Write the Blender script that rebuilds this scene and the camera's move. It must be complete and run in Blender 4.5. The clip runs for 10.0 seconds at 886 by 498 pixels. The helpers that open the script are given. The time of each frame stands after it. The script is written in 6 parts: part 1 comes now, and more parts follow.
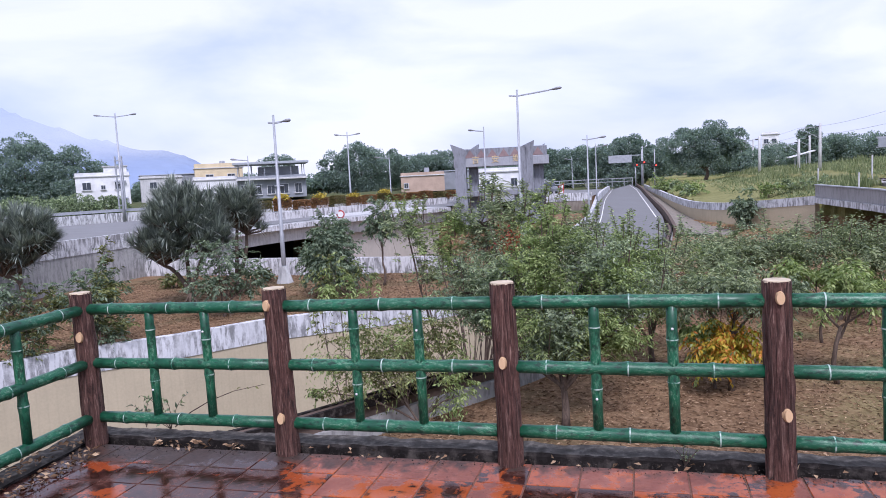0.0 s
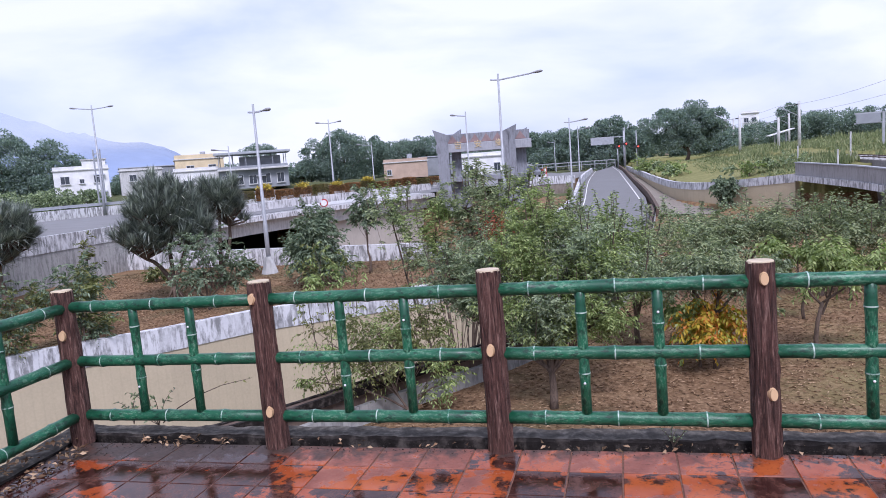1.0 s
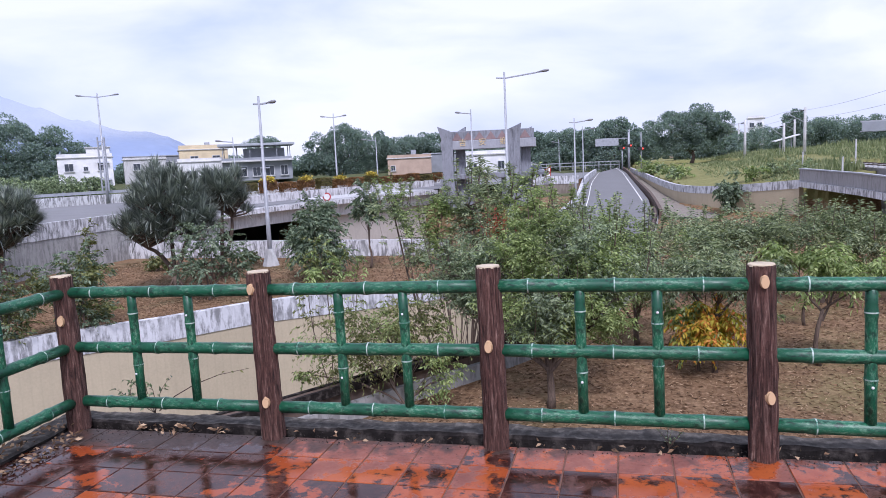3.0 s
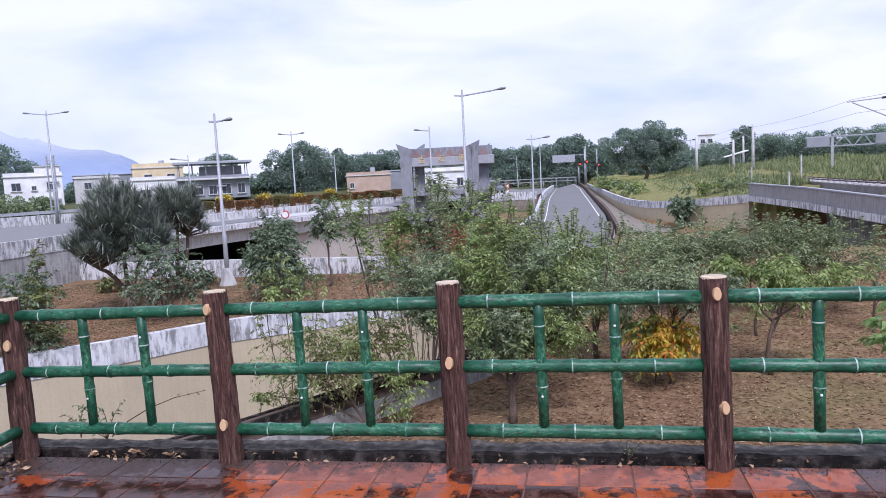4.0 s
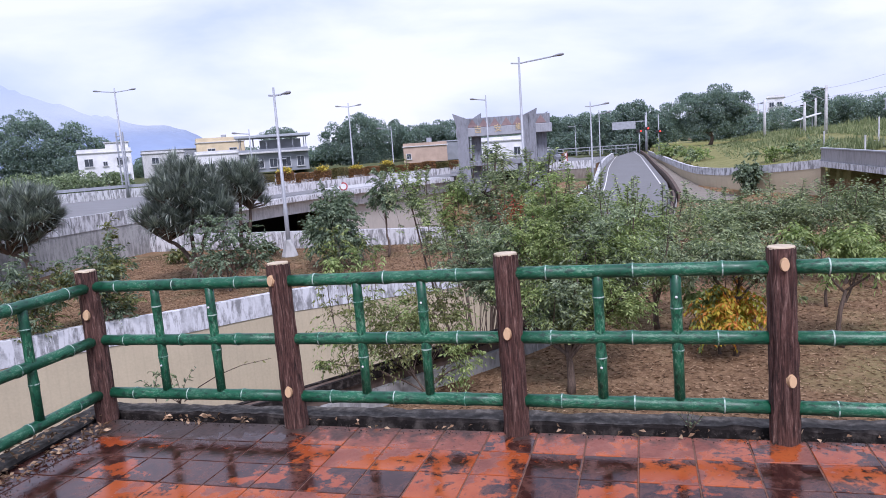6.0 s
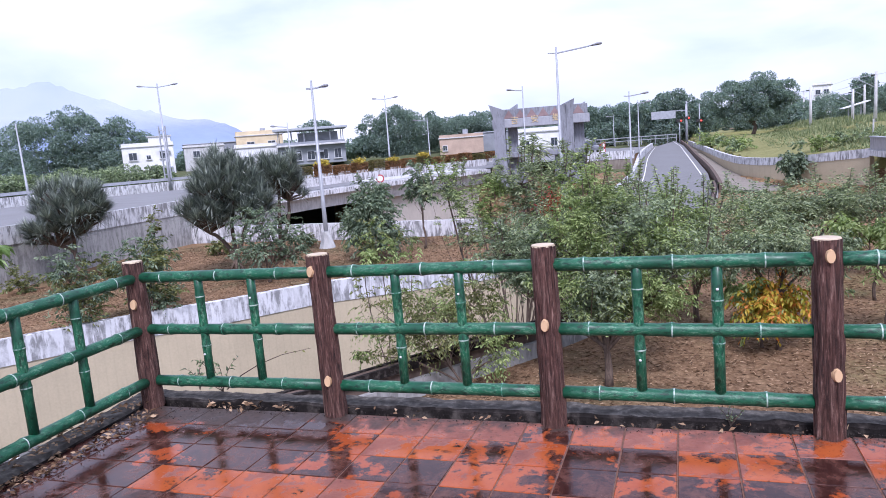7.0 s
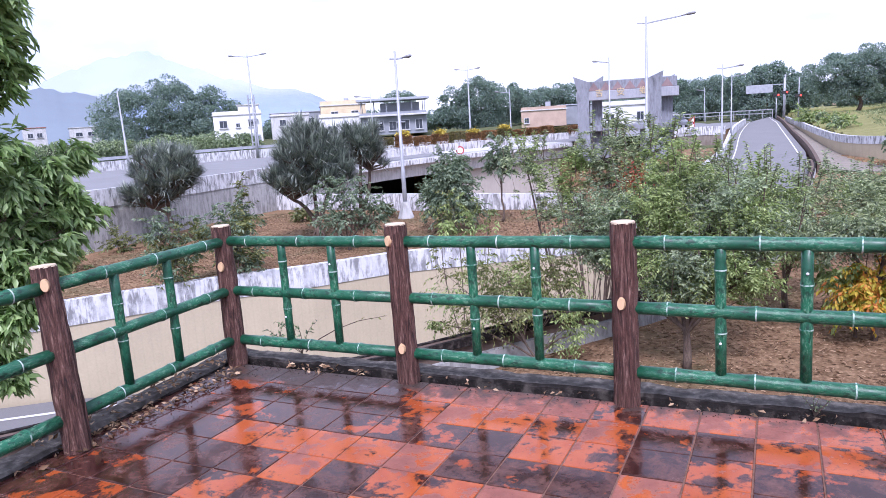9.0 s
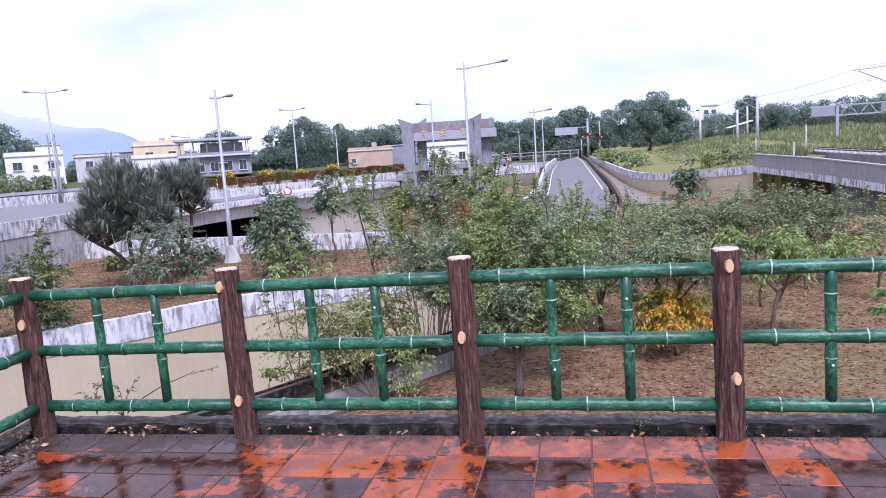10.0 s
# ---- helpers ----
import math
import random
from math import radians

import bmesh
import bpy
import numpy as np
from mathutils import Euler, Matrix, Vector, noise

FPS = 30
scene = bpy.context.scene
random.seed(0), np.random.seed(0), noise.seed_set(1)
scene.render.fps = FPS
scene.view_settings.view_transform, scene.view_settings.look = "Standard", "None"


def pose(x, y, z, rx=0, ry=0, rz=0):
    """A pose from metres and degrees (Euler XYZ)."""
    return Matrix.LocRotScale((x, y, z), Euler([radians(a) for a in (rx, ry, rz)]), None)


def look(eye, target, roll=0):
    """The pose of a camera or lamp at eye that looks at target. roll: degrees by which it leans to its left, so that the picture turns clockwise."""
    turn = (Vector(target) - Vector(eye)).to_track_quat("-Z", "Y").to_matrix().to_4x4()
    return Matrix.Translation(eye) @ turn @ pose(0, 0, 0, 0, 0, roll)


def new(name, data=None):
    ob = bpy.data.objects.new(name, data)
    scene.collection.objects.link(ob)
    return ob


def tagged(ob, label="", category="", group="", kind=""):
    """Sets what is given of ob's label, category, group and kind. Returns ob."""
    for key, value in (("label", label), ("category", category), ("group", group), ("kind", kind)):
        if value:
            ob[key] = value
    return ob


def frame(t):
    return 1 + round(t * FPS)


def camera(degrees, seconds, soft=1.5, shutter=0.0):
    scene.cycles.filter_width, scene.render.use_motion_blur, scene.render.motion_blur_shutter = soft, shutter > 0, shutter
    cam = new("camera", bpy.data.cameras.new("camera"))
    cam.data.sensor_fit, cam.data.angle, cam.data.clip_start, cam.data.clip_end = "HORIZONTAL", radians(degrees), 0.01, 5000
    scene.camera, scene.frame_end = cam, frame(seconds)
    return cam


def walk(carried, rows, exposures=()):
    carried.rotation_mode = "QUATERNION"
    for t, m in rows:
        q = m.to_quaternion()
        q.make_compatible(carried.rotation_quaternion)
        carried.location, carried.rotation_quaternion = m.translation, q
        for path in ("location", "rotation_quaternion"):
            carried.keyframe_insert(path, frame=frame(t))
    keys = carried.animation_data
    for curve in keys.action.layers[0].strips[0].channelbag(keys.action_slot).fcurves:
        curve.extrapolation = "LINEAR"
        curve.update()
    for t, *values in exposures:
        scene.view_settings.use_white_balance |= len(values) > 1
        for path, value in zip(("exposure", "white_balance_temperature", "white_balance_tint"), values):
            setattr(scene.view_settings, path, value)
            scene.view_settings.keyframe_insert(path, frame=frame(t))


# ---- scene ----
cam = camera(65.2, 10.0, soft=0.9)
# seconds, eye, target, roll: a hand-held phone that turns where it stands
PATH = [
    (0, (0.783, -4.09, 1.783), (0.238, -2.176, 1.58), -2.8),
    (0.5, (0.771, -4.082, 1.785), (0.239, -2.169, 1.55), -2.2),
    (1, (0.778, -4.075, 1.799), (0.274, -2.156, 1.553), -4.1),
    (1.5, (0.787, -4.09, 1.789), (0.267, -2.171, 1.57), -4.7),
    (2, (0.779, -4.076, 1.79), (0.257, -2.162, 1.534), -3.9),
    (2.5, (0.776, -4.074, 1.791), (0.252, -2.16, 1.54), -3.4),
    (3, (0.782, -4.064, 1.784), (0.273, -2.147, 1.53), -2.6),
    (3.2, (0.789, -4.076, 1.783), (0.337, -2.139, 1.58), -2.5),
    (4.5, (0.788, -4.068, 1.786), (0.395, -2.121, 1.552), -3.0),
    (5, (0.785, -4.066, 1.781), (0.372, -2.127, 1.515), -3.1),
    (5.5, (0.787, -4.077, 1.79), (0.295, -2.158, 1.512), -3.1),
    (5.7, (0.789, -4.077, 1.793), (0.255, -2.17, 1.513), -3.6),
    (6.8, (0.78, -4.101, 1.791), (0.189, -2.214, 1.489), -4.1),
    (7, (0.785, -4.1, 1.794), (0.127, -2.236, 1.491), -4.3),
    (7.5, (0.796, -4.125, 1.802), (-0.095, -2.372, 1.435), -5.7),
    (8, (0.816, -4.129, 1.803), (-0.081, -2.378, 1.445), -4.8),
    (8.5, (0.801, -4.116, 1.796), (-0.112, -2.378, 1.414), -3.9),
    (9, (0.793, -4.104, 1.794), (-0.071, -2.337, 1.428), -3.5),
    (9.5, (0.773, -4.081, 1.791), (0.188, -2.194, 1.484), -3.3),
    (10, (0.737, -4.085, 1.792), (0.331, -2.147, 1.508), -3.6),
]
walk(cam, [(t, look(*p)) for t, *p in PATH], exposures=[(0, 0.48, 5850, 24), (5.7, 0.48, 5850, 24), (7.0, 0.73, 5750, 25), (7.5, 0.9, 5680, 26), (8.5, 0.98, 5680, 27), (9.0, 1.0, 5680, 29), (10, 0.77, 5750, 31)])

# ---- sky and sun: bright overcast with thin blue gaps ----
SUN_EL, SUN_AZ = radians(50), radians(158)
world = bpy.data.worlds.new("world")
scene.world = world
world.use_nodes = True
wn, wl = world.node_tree.nodes, world.node_tree.links
wn.clear()
w_out = wn.new("ShaderNodeOutputWorld")
w_bg = wn.new("ShaderNodeBackground")
w_sky = wn.new("ShaderNodeTexSky")
w_sky.sky_type = "NISHITA"
w_sky.sun_disc = False
w_sky.sun_elevation, w_sky.sun_rotation = SUN_EL, SUN_AZ
w_sky.air_density, w_sky.dust_density = 1.0, 2.0
w_co = wn.new("ShaderNodeTexCoord")
w_map = wn.new("ShaderNodeMapping")
w_map.inputs["Scale"].default_value = (1.6, 1.6, 5.0)
w_no = wn.new("ShaderNodeTexNoise")
w_no.inputs["Scale"].default_value = 1.5
w_no.inputs["Detail"].default_value = 6
w_no.inputs["Roughness"].default_value = 0.5
w_no.inputs["Distortion"].default_value = 0.3
w_ra = wn.new("ShaderNodeValToRGB")
w_ra.color_ramp.elements[0].position, w_ra.color_ramp.elements[0].color = 0.32, (4.8, 5.6, 7.1, 1)
w_ra.color_ramp.elements[1].position, w_ra.color_ramp.elements[1].color = 0.56, (7.6, 7.9, 8.7, 1)
w_mix = wn.new("ShaderNodeMix")
w_mix.data_type = "RGBA"
w_mix.inputs[0].default_value = 0.85
w_bg.inputs["Strength"].default_value = 0.1
wl.new(w_co.outputs["Generated"], w_map.inputs["Vector"])
wl.new(w_map.outputs[0], w_no.inputs["Vector"])
wl.new(w_no.outputs[0], w_ra.inputs[0])
wl.new(w_sky.outputs[0], w_mix.inputs[6])
wl.new(w_ra.outputs[0], w_mix.inputs[7])
wl.new(w_mix.outputs[2], w_bg.inputs[0])
wl.new(w_bg.outputs[0], w_out.inputs[0])
sun = new("sun", bpy.data.lights.new("sun", "SUN"))
sun.data.energy, sun.data.angle, sun.data.color = 2.1, radians(14), (1.0, 0.97, 0.94)
sun.matrix_world = look((0, 0, 0), (-math.sin(SUN_AZ) * math.cos(SUN_EL), -math.cos(SUN_AZ) * math.cos(SUN_EL), -math.sin(SUN_EL)))

# ---- materials ----
def nodes_of(name, rough=0.7, metal=0.0, spec=0.5):
    m = bpy.data.materials.new(name)
    m.use_nodes = True
    nt = m.node_tree
    b = nt.nodes["Principled BSDF"]
    b.inputs["Roughness"].default_value = rough
    b.inputs["Metallic"].default_value = metal
    b.inputs["Specular IOR Level"].default_value = spec
    return m, nt, b


def coords(nt, kind="Object", scale=(1, 1, 1)):
    c = nt.nodes.new("ShaderNodeTexCoord")
    mp = nt.nodes.new("ShaderNodeMapping")
    mp.inputs["Scale"].default_value = scale
    nt.links.new(c.outputs[kind], mp.inputs["Vector"])
    return mp.outputs[0]


def world_coords(nt, scale=(1, 1, 1)):
    g = nt.nodes.new("ShaderNodeNewGeometry")
    mp = nt.nodes.new("ShaderNodeMapping")
    mp.inputs["Scale"].default_value = scale
    nt.links.new(g.outputs["Position"], mp.inputs["Vector"])
    return mp.outputs[0]


def noise_of(nt, vec, scale, detail=4, rough=0.55, distort=0.0):
    n = nt.nodes.new("ShaderNodeTexNoise")
    n.inputs["Scale"].default_value = scale
    n.inputs["Detail"].default_value = detail
    n.inputs["Roughness"].default_value = rough
    n.inputs["Distortion"].default_value = distort
    nt.links.new(vec, n.inputs["Vector"])
    return n.outputs[0]


def ramp(nt, fac, stops):
    r = nt.nodes.new("ShaderNodeValToRGB")
    e = r.color_ramp.elements
    while len(e) < len(stops):
        e.new(0.5)
    for k, (p, c) in enumerate(stops):
        e[k].position = p
        e[k].color = (*c, 1) if not isinstance(c, (int, float)) else (c, c, c, 1)
    nt.links.new(fac, r.inputs[0])
    return r.outputs[0]


def mix(nt, fac, a, b, blend="MIX"):
    x = nt.nodes.new("ShaderNodeMix")
    x.data_type = "RGBA"
    x.blend_type = blend
    for sock, v in ((x.inputs[0], fac), (x.inputs[6], a), (x.inputs[7], b)):
        if isinstance(v, (int, float)):
            sock.default_value = v
        elif isinstance(v, tuple):
            sock.default_value = (*v, 1)
        else:
            nt.links.new(v, sock)
    return x.outputs[2]


def math_node(nt, op, a, b=0.0):
    x = nt.nodes.new("ShaderNodeMath")
    x.operation = op
    for sock, v in ((x.inputs[0], a), (x.inputs[1], b)):
        if isinstance(v, (int, float)):
            sock.default_value = v
        else:
            nt.links.new(v, sock)
    return x.outputs[0]


def bump(nt, b, height, strength, dist=0.01):
    x = nt.nodes.new("ShaderNodeBump")
    x.inputs["Strength"].default_value = strength
    x.inputs["Distance"].default_value = dist
    nt.links.new(height, x.inputs["Height"])
    nt.links.new(x.outputs[0], b.inputs["Normal"])


def plain(name, col, rough=0.7, metal=0.0, vary=0.18, scale=3.0, bumpy=0.0):
    """A paint, plastic or metal with slight dirt at two scales."""
    m, nt, b = nodes_of(name, rough, metal)
    v = world_coords(nt)
    n1 = noise_of(nt, v, scale, 5)
    n2 = noise_of(nt, v, scale * 9, 3)
    dark = tuple(c * (1 - vary) for c in col)
    lite = tuple(min(1, c * (1 + vary * 0.5)) for c in col)
    c1 = ramp(nt, n1, [(0.35, dark), (0.65, lite)])
    c2 = mix(nt, 0.25, c1, ramp(nt, n2, [(0.3, dark), (0.7, lite)]))
    nt.links.new(c2, b.inputs["Base Color"])
    if bumpy:
        bump(nt, b, n2, bumpy)
    return m


def foliage(name, dark, mid, lite, rough=0.55, thin=0.28):
    """Leaves: each leaf its own shade, with light passing through."""
    m, nt, b = nodes_of(name, rough, 0, 0.35)
    g = nt.nodes.new("ShaderNodeNewGeometry")
    c = ramp(nt, g.outputs["Random Per Island"], [(0.0, dark), (0.55, mid), (1.0, lite)])
    big = noise_of(nt, world_coords(nt), 0.9, 3)
    c = mix(nt, 1.0, c, ramp(nt, big, [(0.3, 0.72), (0.7, 1.1)]), "MULTIPLY")
    nt.links.new(c, b.inputs["Base Color"])
    tr = nt.nodes.new("ShaderNodeBsdfTranslucent")
    nt.links.new(mix(nt, 1.0, c, (1.15, 1.25, 0.78), "MULTIPLY"), tr.inputs["Color"])
    sh = nt.nodes.new("ShaderNodeMixShader")
    sh.inputs[0].default_value = thin
    nt.links.new(b.outputs[0], sh.inputs[1])
    nt.links.new(tr.outputs[0], sh.inputs[2])
    nt.links.new(sh.outputs[0], nt.nodes["Material Output"].inputs["Surface"])
    return m


def concrete(name, base, streak=0.5, streak_col=(0.05, 0.05, 0.05), lines=0.0, scale=1.0):
    """Painted or raw concrete with dark runs of rain from the top and blotches."""
    m, nt, b = nodes_of(name, 0.85, 0, 0.3)
    v = world_coords(nt)
    vs = world_coords(nt, (3.6 * scale, 3.6 * scale, 0.75 * scale))
    blot = noise_of(nt, v, 0.7 * scale, 6, 0.6)
    fine = noise_of(nt, v, 14 * scale, 4)
    runs = noise_of(nt, vs, 1.6, 6, 0.65)
    c = ramp(nt, blot, [(0.3, tuple(x * 0.82 for x in base)), (0.7, base)])
    c = mix(nt, 0.3, c, ramp(nt, fine, [(0.3, tuple(x * 0.8 for x in base)), (0.7, tuple(min(1, x * 1.1) for x in base))]))
    mask = math_node(nt, "MULTIPLY", ramp(nt, runs, [(0.46, 0.0), (0.56, 1.0)]), streak)
    mask = math_node(nt, "MULTIPLY", mask, ramp(nt, noise_of(nt, v, 0.9 * scale, 7, 0.7), [(0.36, 0.2), (0.52, 1.0)]))
    c = mix(nt, mask, c, streak_col)
    if lines:
        w = nt.nodes.new("ShaderNodeTexWave")
        w.inputs["Scale"].default_value = 1.6
        w.bands_direction = "DIAGONAL"
        nt.links.new(world_coords(nt, (1, 1, 0)), w.inputs["Vector"])
        c = mix(nt, math_node(nt, "MULTIPLY", ramp(nt, w.outputs[0], [(0.0, 1.0), (0.14, 0.0)]), lines), c, tuple(x * 0.7 for x in base))
    nt.links.new(c, b.inputs["Base Color"])
    bump(nt, b, fine, 0.25, 0.01)
    return m


def ground_mat(name, a, b_, c_, scale=0.35):
    m, nt, b = nodes_of(name, 0.95, 0, 0.15)
    v = world_coords(nt)
    n1 = noise_of(nt, v, scale, 6, 0.6)
    n2 = noise_of(nt, v, 9, 5, 0.7)
    c = ramp(nt, n1, [(0.32, a), (0.5, b_), (0.68, c_)])
    c = mix(nt, 0.55, c, ramp(nt, n2, [(0.3, tuple(x * 0.55 for x in b_)), (0.7, tuple(x * 1.35 for x in b_))]))
    nt.links.new(c, b.inputs["Base Color"])
    bump(nt, b, n2, 0.6, 0.03)
    return m


def asphalt(name, base=0.16):
    m, nt, b = nodes_of(name, 0.8, 0, 0.35)
    v = world_coords(nt)
    n1, n2 = noise_of(nt, v, 0.35, 5), noise_of(nt, v, 40, 3)
    c = mix(nt, 0.4, ramp(nt, n1, [(0.3, (base * 0.85,) * 3), (0.7, (base, base * 1.02, base * 1.05))]), ramp(nt, n2, [(0.3, base * 0.7), (0.7, base * 1.3)]))
    nt.links.new(c, b.inputs["Base Color"])
    bump(nt, b, n2, 0.2, 0.005)
    return m


M_abut = concrete("pale_beige_abutment", (0.50, 0.47, 0.42), 0.12, (0.2, 0.18, 0.16))
M_white_wall = concrete("peeling_white_paint", (0.66, 0.67, 0.69), 0.72, (0.08, 0.08, 0.08))
M_beige = concrete("beige_tiled_wall", (0.52, 0.445, 0.31), 0.03, (0.16, 0.13, 0.10), lines=0.15)
M_grey = concrete("grey_concrete", (0.40, 0.40, 0.39), 0.5, (0.06, 0.06, 0.06))
M_pale = concrete("pale_concrete", (0.58, 0.585, 0.58), 0.3, (0.12, 0.12, 0.12))
M_gate_pale = concrete("pale_gate_stone", (0.37, 0.385, 0.42), 0.2, (0.1, 0.1, 0.11))
M_gate = concrete("grey_gate_stone", (0.27, 0.285, 0.32), 0.35, (0.05, 0.05, 0.06))
# kerb colours: mould and wear, plus painted shade in front and sky light on top
M_kerb = ground_mat("black_kerb_mould_and_shade", (0.006, 0.005, 0.005), (0.020, 0.017, 0.016), (0.15, 0.13, 0.115), 9.0)
M_kerb_top = ground_mat("worn_kerb_top_sky_light", (0.02, 0.018, 0.016), (0.085, 0.078, 0.07), (0.27, 0.25, 0.22), 17.0)
M_asphalt = asphalt("asphalt", 0.18)
M_asphalt_old = asphalt("old_grey_asphalt", 0.2)
M_line = plain("road_paint", (0.72, 0.72, 0.70), 0.6)
M_galv = plain("galvanised_steel", (0.36, 0.38, 0.41), 0.5, 0.15)
M_lamp = plain("lamp_head_grey", (0.24, 0.24, 0.25), 0.5)
# black for wheels and fittings, and for painted shade under the road bridge
M_dark = plain("black_parts_and_void_shade", (0.03, 0.03, 0.03), 0.9)
M_white = plain("white_render", (0.74, 0.75, 0.76), 0.8, scale=0.6)
M_cream = plain("cream_render", (0.66, 0.55, 0.36), 0.8, scale=0.6)
M_orange_wall = plain("salmon_render", (0.46, 0.345, 0.27), 0.8, scale=0.6)
M_bgrey = plain("grey_render", (0.26, 0.28, 0.31), 0.8, scale=0.6)
M_roof = plain("sheet_roof_grey", (0.38, 0.41, 0.45), 0.5, 0.2)
M_trunk = concrete("bark", (0.15, 0.11, 0.085), 0.6, (0.04, 0.03, 0.025), scale=6)
M_rust = concrete("rusty_brown_band", (0.14, 0.10, 0.08), 0.5, (0.05, 0.04, 0.035))

# ---- builders ----
def mesh_ob(name, verts, faces, mat, parent=None, label="", smooth=False):
    me = bpy.data.meshes.new(name)
    me.from_pydata([tuple(v) for v in verts], [], [tuple(f) for f in faces])
    me.materials.append(mat)
    if smooth:
        me.polygons.foreach_set("use_smooth", [True] * len(me.polygons))
    me.update()
    ob = new(name, me)
    if parent is not None:
        ob.parent = parent
    return tagged(ob, label)


def part(name, bm, mat, parent=None, label="", smooth=False):
    me = bpy.data.meshes.new(name)
    bm.to_mesh(me)
    bm.free()
    me.materials.append(mat)
    if smooth:
        me.polygons.foreach_set("use_smooth", [True] * len(me.polygons))
    ob = new(name, me)
    if parent is not None:
        ob.parent = parent
    return tagged(ob, label)


def thing(name, m, label, category, group="", kind=""):
    ob = new(name)
    ob.empty_display_size = 0.2
    ob.matrix_world = m
    return tagged(ob, label, category, group, kind)


def box(sx, sy, sz, x=0, y=0, z=0, bevel=0.0, turn=None):
    """A box of that size, its base centred at x, y, z."""
    bm = bmesh.new()
    bmesh.ops.create_cube(bm, size=1)
    bmesh.ops.scale(bm, vec=(sx, sy, sz), verts=bm.verts)
    if bevel:
        bmesh.ops.bevel(bm, geom=bm.edges[:], offset=bevel, segments=1, affect="EDGES")
    if turn is not None:
        bmesh.ops.transform(bm, matrix=turn, verts=bm.verts)
    bmesh.ops.translate(bm, vec=(x, y, z + sz / 2), verts=bm.verts)
    return bm


def tube(points, radii, sides=8, cap=True):
    """Rings along a line of points: verts and faces."""
    verts, faces = [], []
    n = len(points)
    for i, p in enumerate(points):
        p = Vector(p)
        a, b = Vector(points[max(i - 1, 0)]), Vector(points[min(i + 1, n - 1)])
        d = (b - a).normalized()
        u = d.cross(Vector((0.31, 0.95, 0.03)) if abs(d.y) < 0.9 else Vector((1, 0, 0.05))).normalized()
        w = d.cross(u)
        for k in range(sides):
            s = 2 * math.pi * k / sides
            verts.append(p + float(radii[i]) * (math.cos(s) * u + math.sin(s) * w))
    for i in range(n - 1):
        for k in range(sides):
            j = (k + 1) % sides
            faces.append((i * sides + k, i * sides + j, (i + 1) * sides + j, (i + 1) * sides + k))
    if cap:
        faces.append(tuple(range(sides))[::-1])
        faces.append(tuple(range((n - 1) * sides, n * sides)))
    return verts, faces


def joined(pieces):
    verts, faces = [], []
    for v, f in pieces:
        o = len(verts)
        verts.extend(v)
        faces.extend(tuple(i + o for i in g) for g in f)
    return verts, faces


def along(points, step=1.5):
    """The points of a line, at steps, with a smooth curve between the given ones."""
    pts = [Vector(p) for p in points]
    out = []
    for i in range(len(pts) - 1):
        p0, p1, p2, p3 = pts[max(i - 1, 0)], pts[i], pts[i + 1], pts[min(i + 2, len(pts) - 1)]
        k = max(1, int((p2 - p1).length / step))
        for j in range(k):
            t = j / k
            out.append(0.5 * (2 * p1 + (p2 - p0) * t + (2 * p0 - 5 * p1 + 4 * p2 - p3) * t * t + (3 * p1 - p0 - 3 * p2 + p3) * t ** 3))
    out.append(pts[-1])
    return out


def strip(line, side, low, high, thick):
    """A wall along a line of (x, y, z of its top): from top+low up to top+high, its face on the line and its body thick metres to the side (+1 left of the way)."""
    verts, faces = [], []
    n = len(line)
    for i, p in enumerate(line):
        a, b = line[max(i - 1, 0)], line[min(i + 1, n - 1)]
        d = Vector((b[0] - a[0], b[1] - a[1], 0)).normalized()
        o = Vector((-d.y, d.x, 0)) * side * thick
        lo = low(i) if callable(low) else p[2] + low
        hi = high(i) if callable(high) else p[2] + high
        verts += [(p[0], p[1], lo), (p[0], p[1], hi), (p[0] + o.x, p[1] + o.y, hi), (p[0] + o.x, p[1] + o.y, lo)]
    for i in range(n - 1):
        a, b = 4 * i, 4 * i + 4
        for k in range(4):
            j = (k + 1) % 4
            faces.append((a + k, a + j, b + j, b + k))
    faces += [(0, 1, 2, 3), (4 * n - 1, 4 * n - 2, 4 * n - 3, 4 * n - 4)]
    bm = bmesh.new()
    vs = [bm.verts.new(v) for v in verts]
    for f in faces:
        bm.faces.new([vs[i] for i in f])
    bmesh.ops.recalc_face_normals(bm, faces=bm.faces)
    return bm


def ribbon(left, right, lift=0.0):
    n = min(len(left), len(right))
    verts = [(*p[:2], p[2] + lift) for p in left[:n]] + [(*p[:2], p[2] + lift) for p in right[:n]]
    return verts, [(i, n + i, n + i + 1, i + 1) for i in range(n - 1)]


def resampled(line, n):
    pts = [Vector(p) for p in line]
    s = [0.0]
    for a, b in zip(pts, pts[1:]):
        s.append(s[-1] + (b - a).length)
    g = np.linspace(0, s[-1], n)
    return [Vector(v) for v in zip(*(np.interp(g, s, [p[k] for p in pts]) for k in range(3)))]


# the slight fall of the terrace towards its drains
TERRACE = pose(0, 0, 0, -0.69, -1.06, 0.06)

# ---- lie of the land ----
def road_z(y):
    return float(np.interp(y, [-20, 4, 9, 15, 22, 30, 45, 56, 62, 94, 104, 130], [-4.6, -5.6, -6.1, -7.2, -7.4, -6.6, -4.5, -3.05, -2.65, -1.0, -0.5, -0.45]))


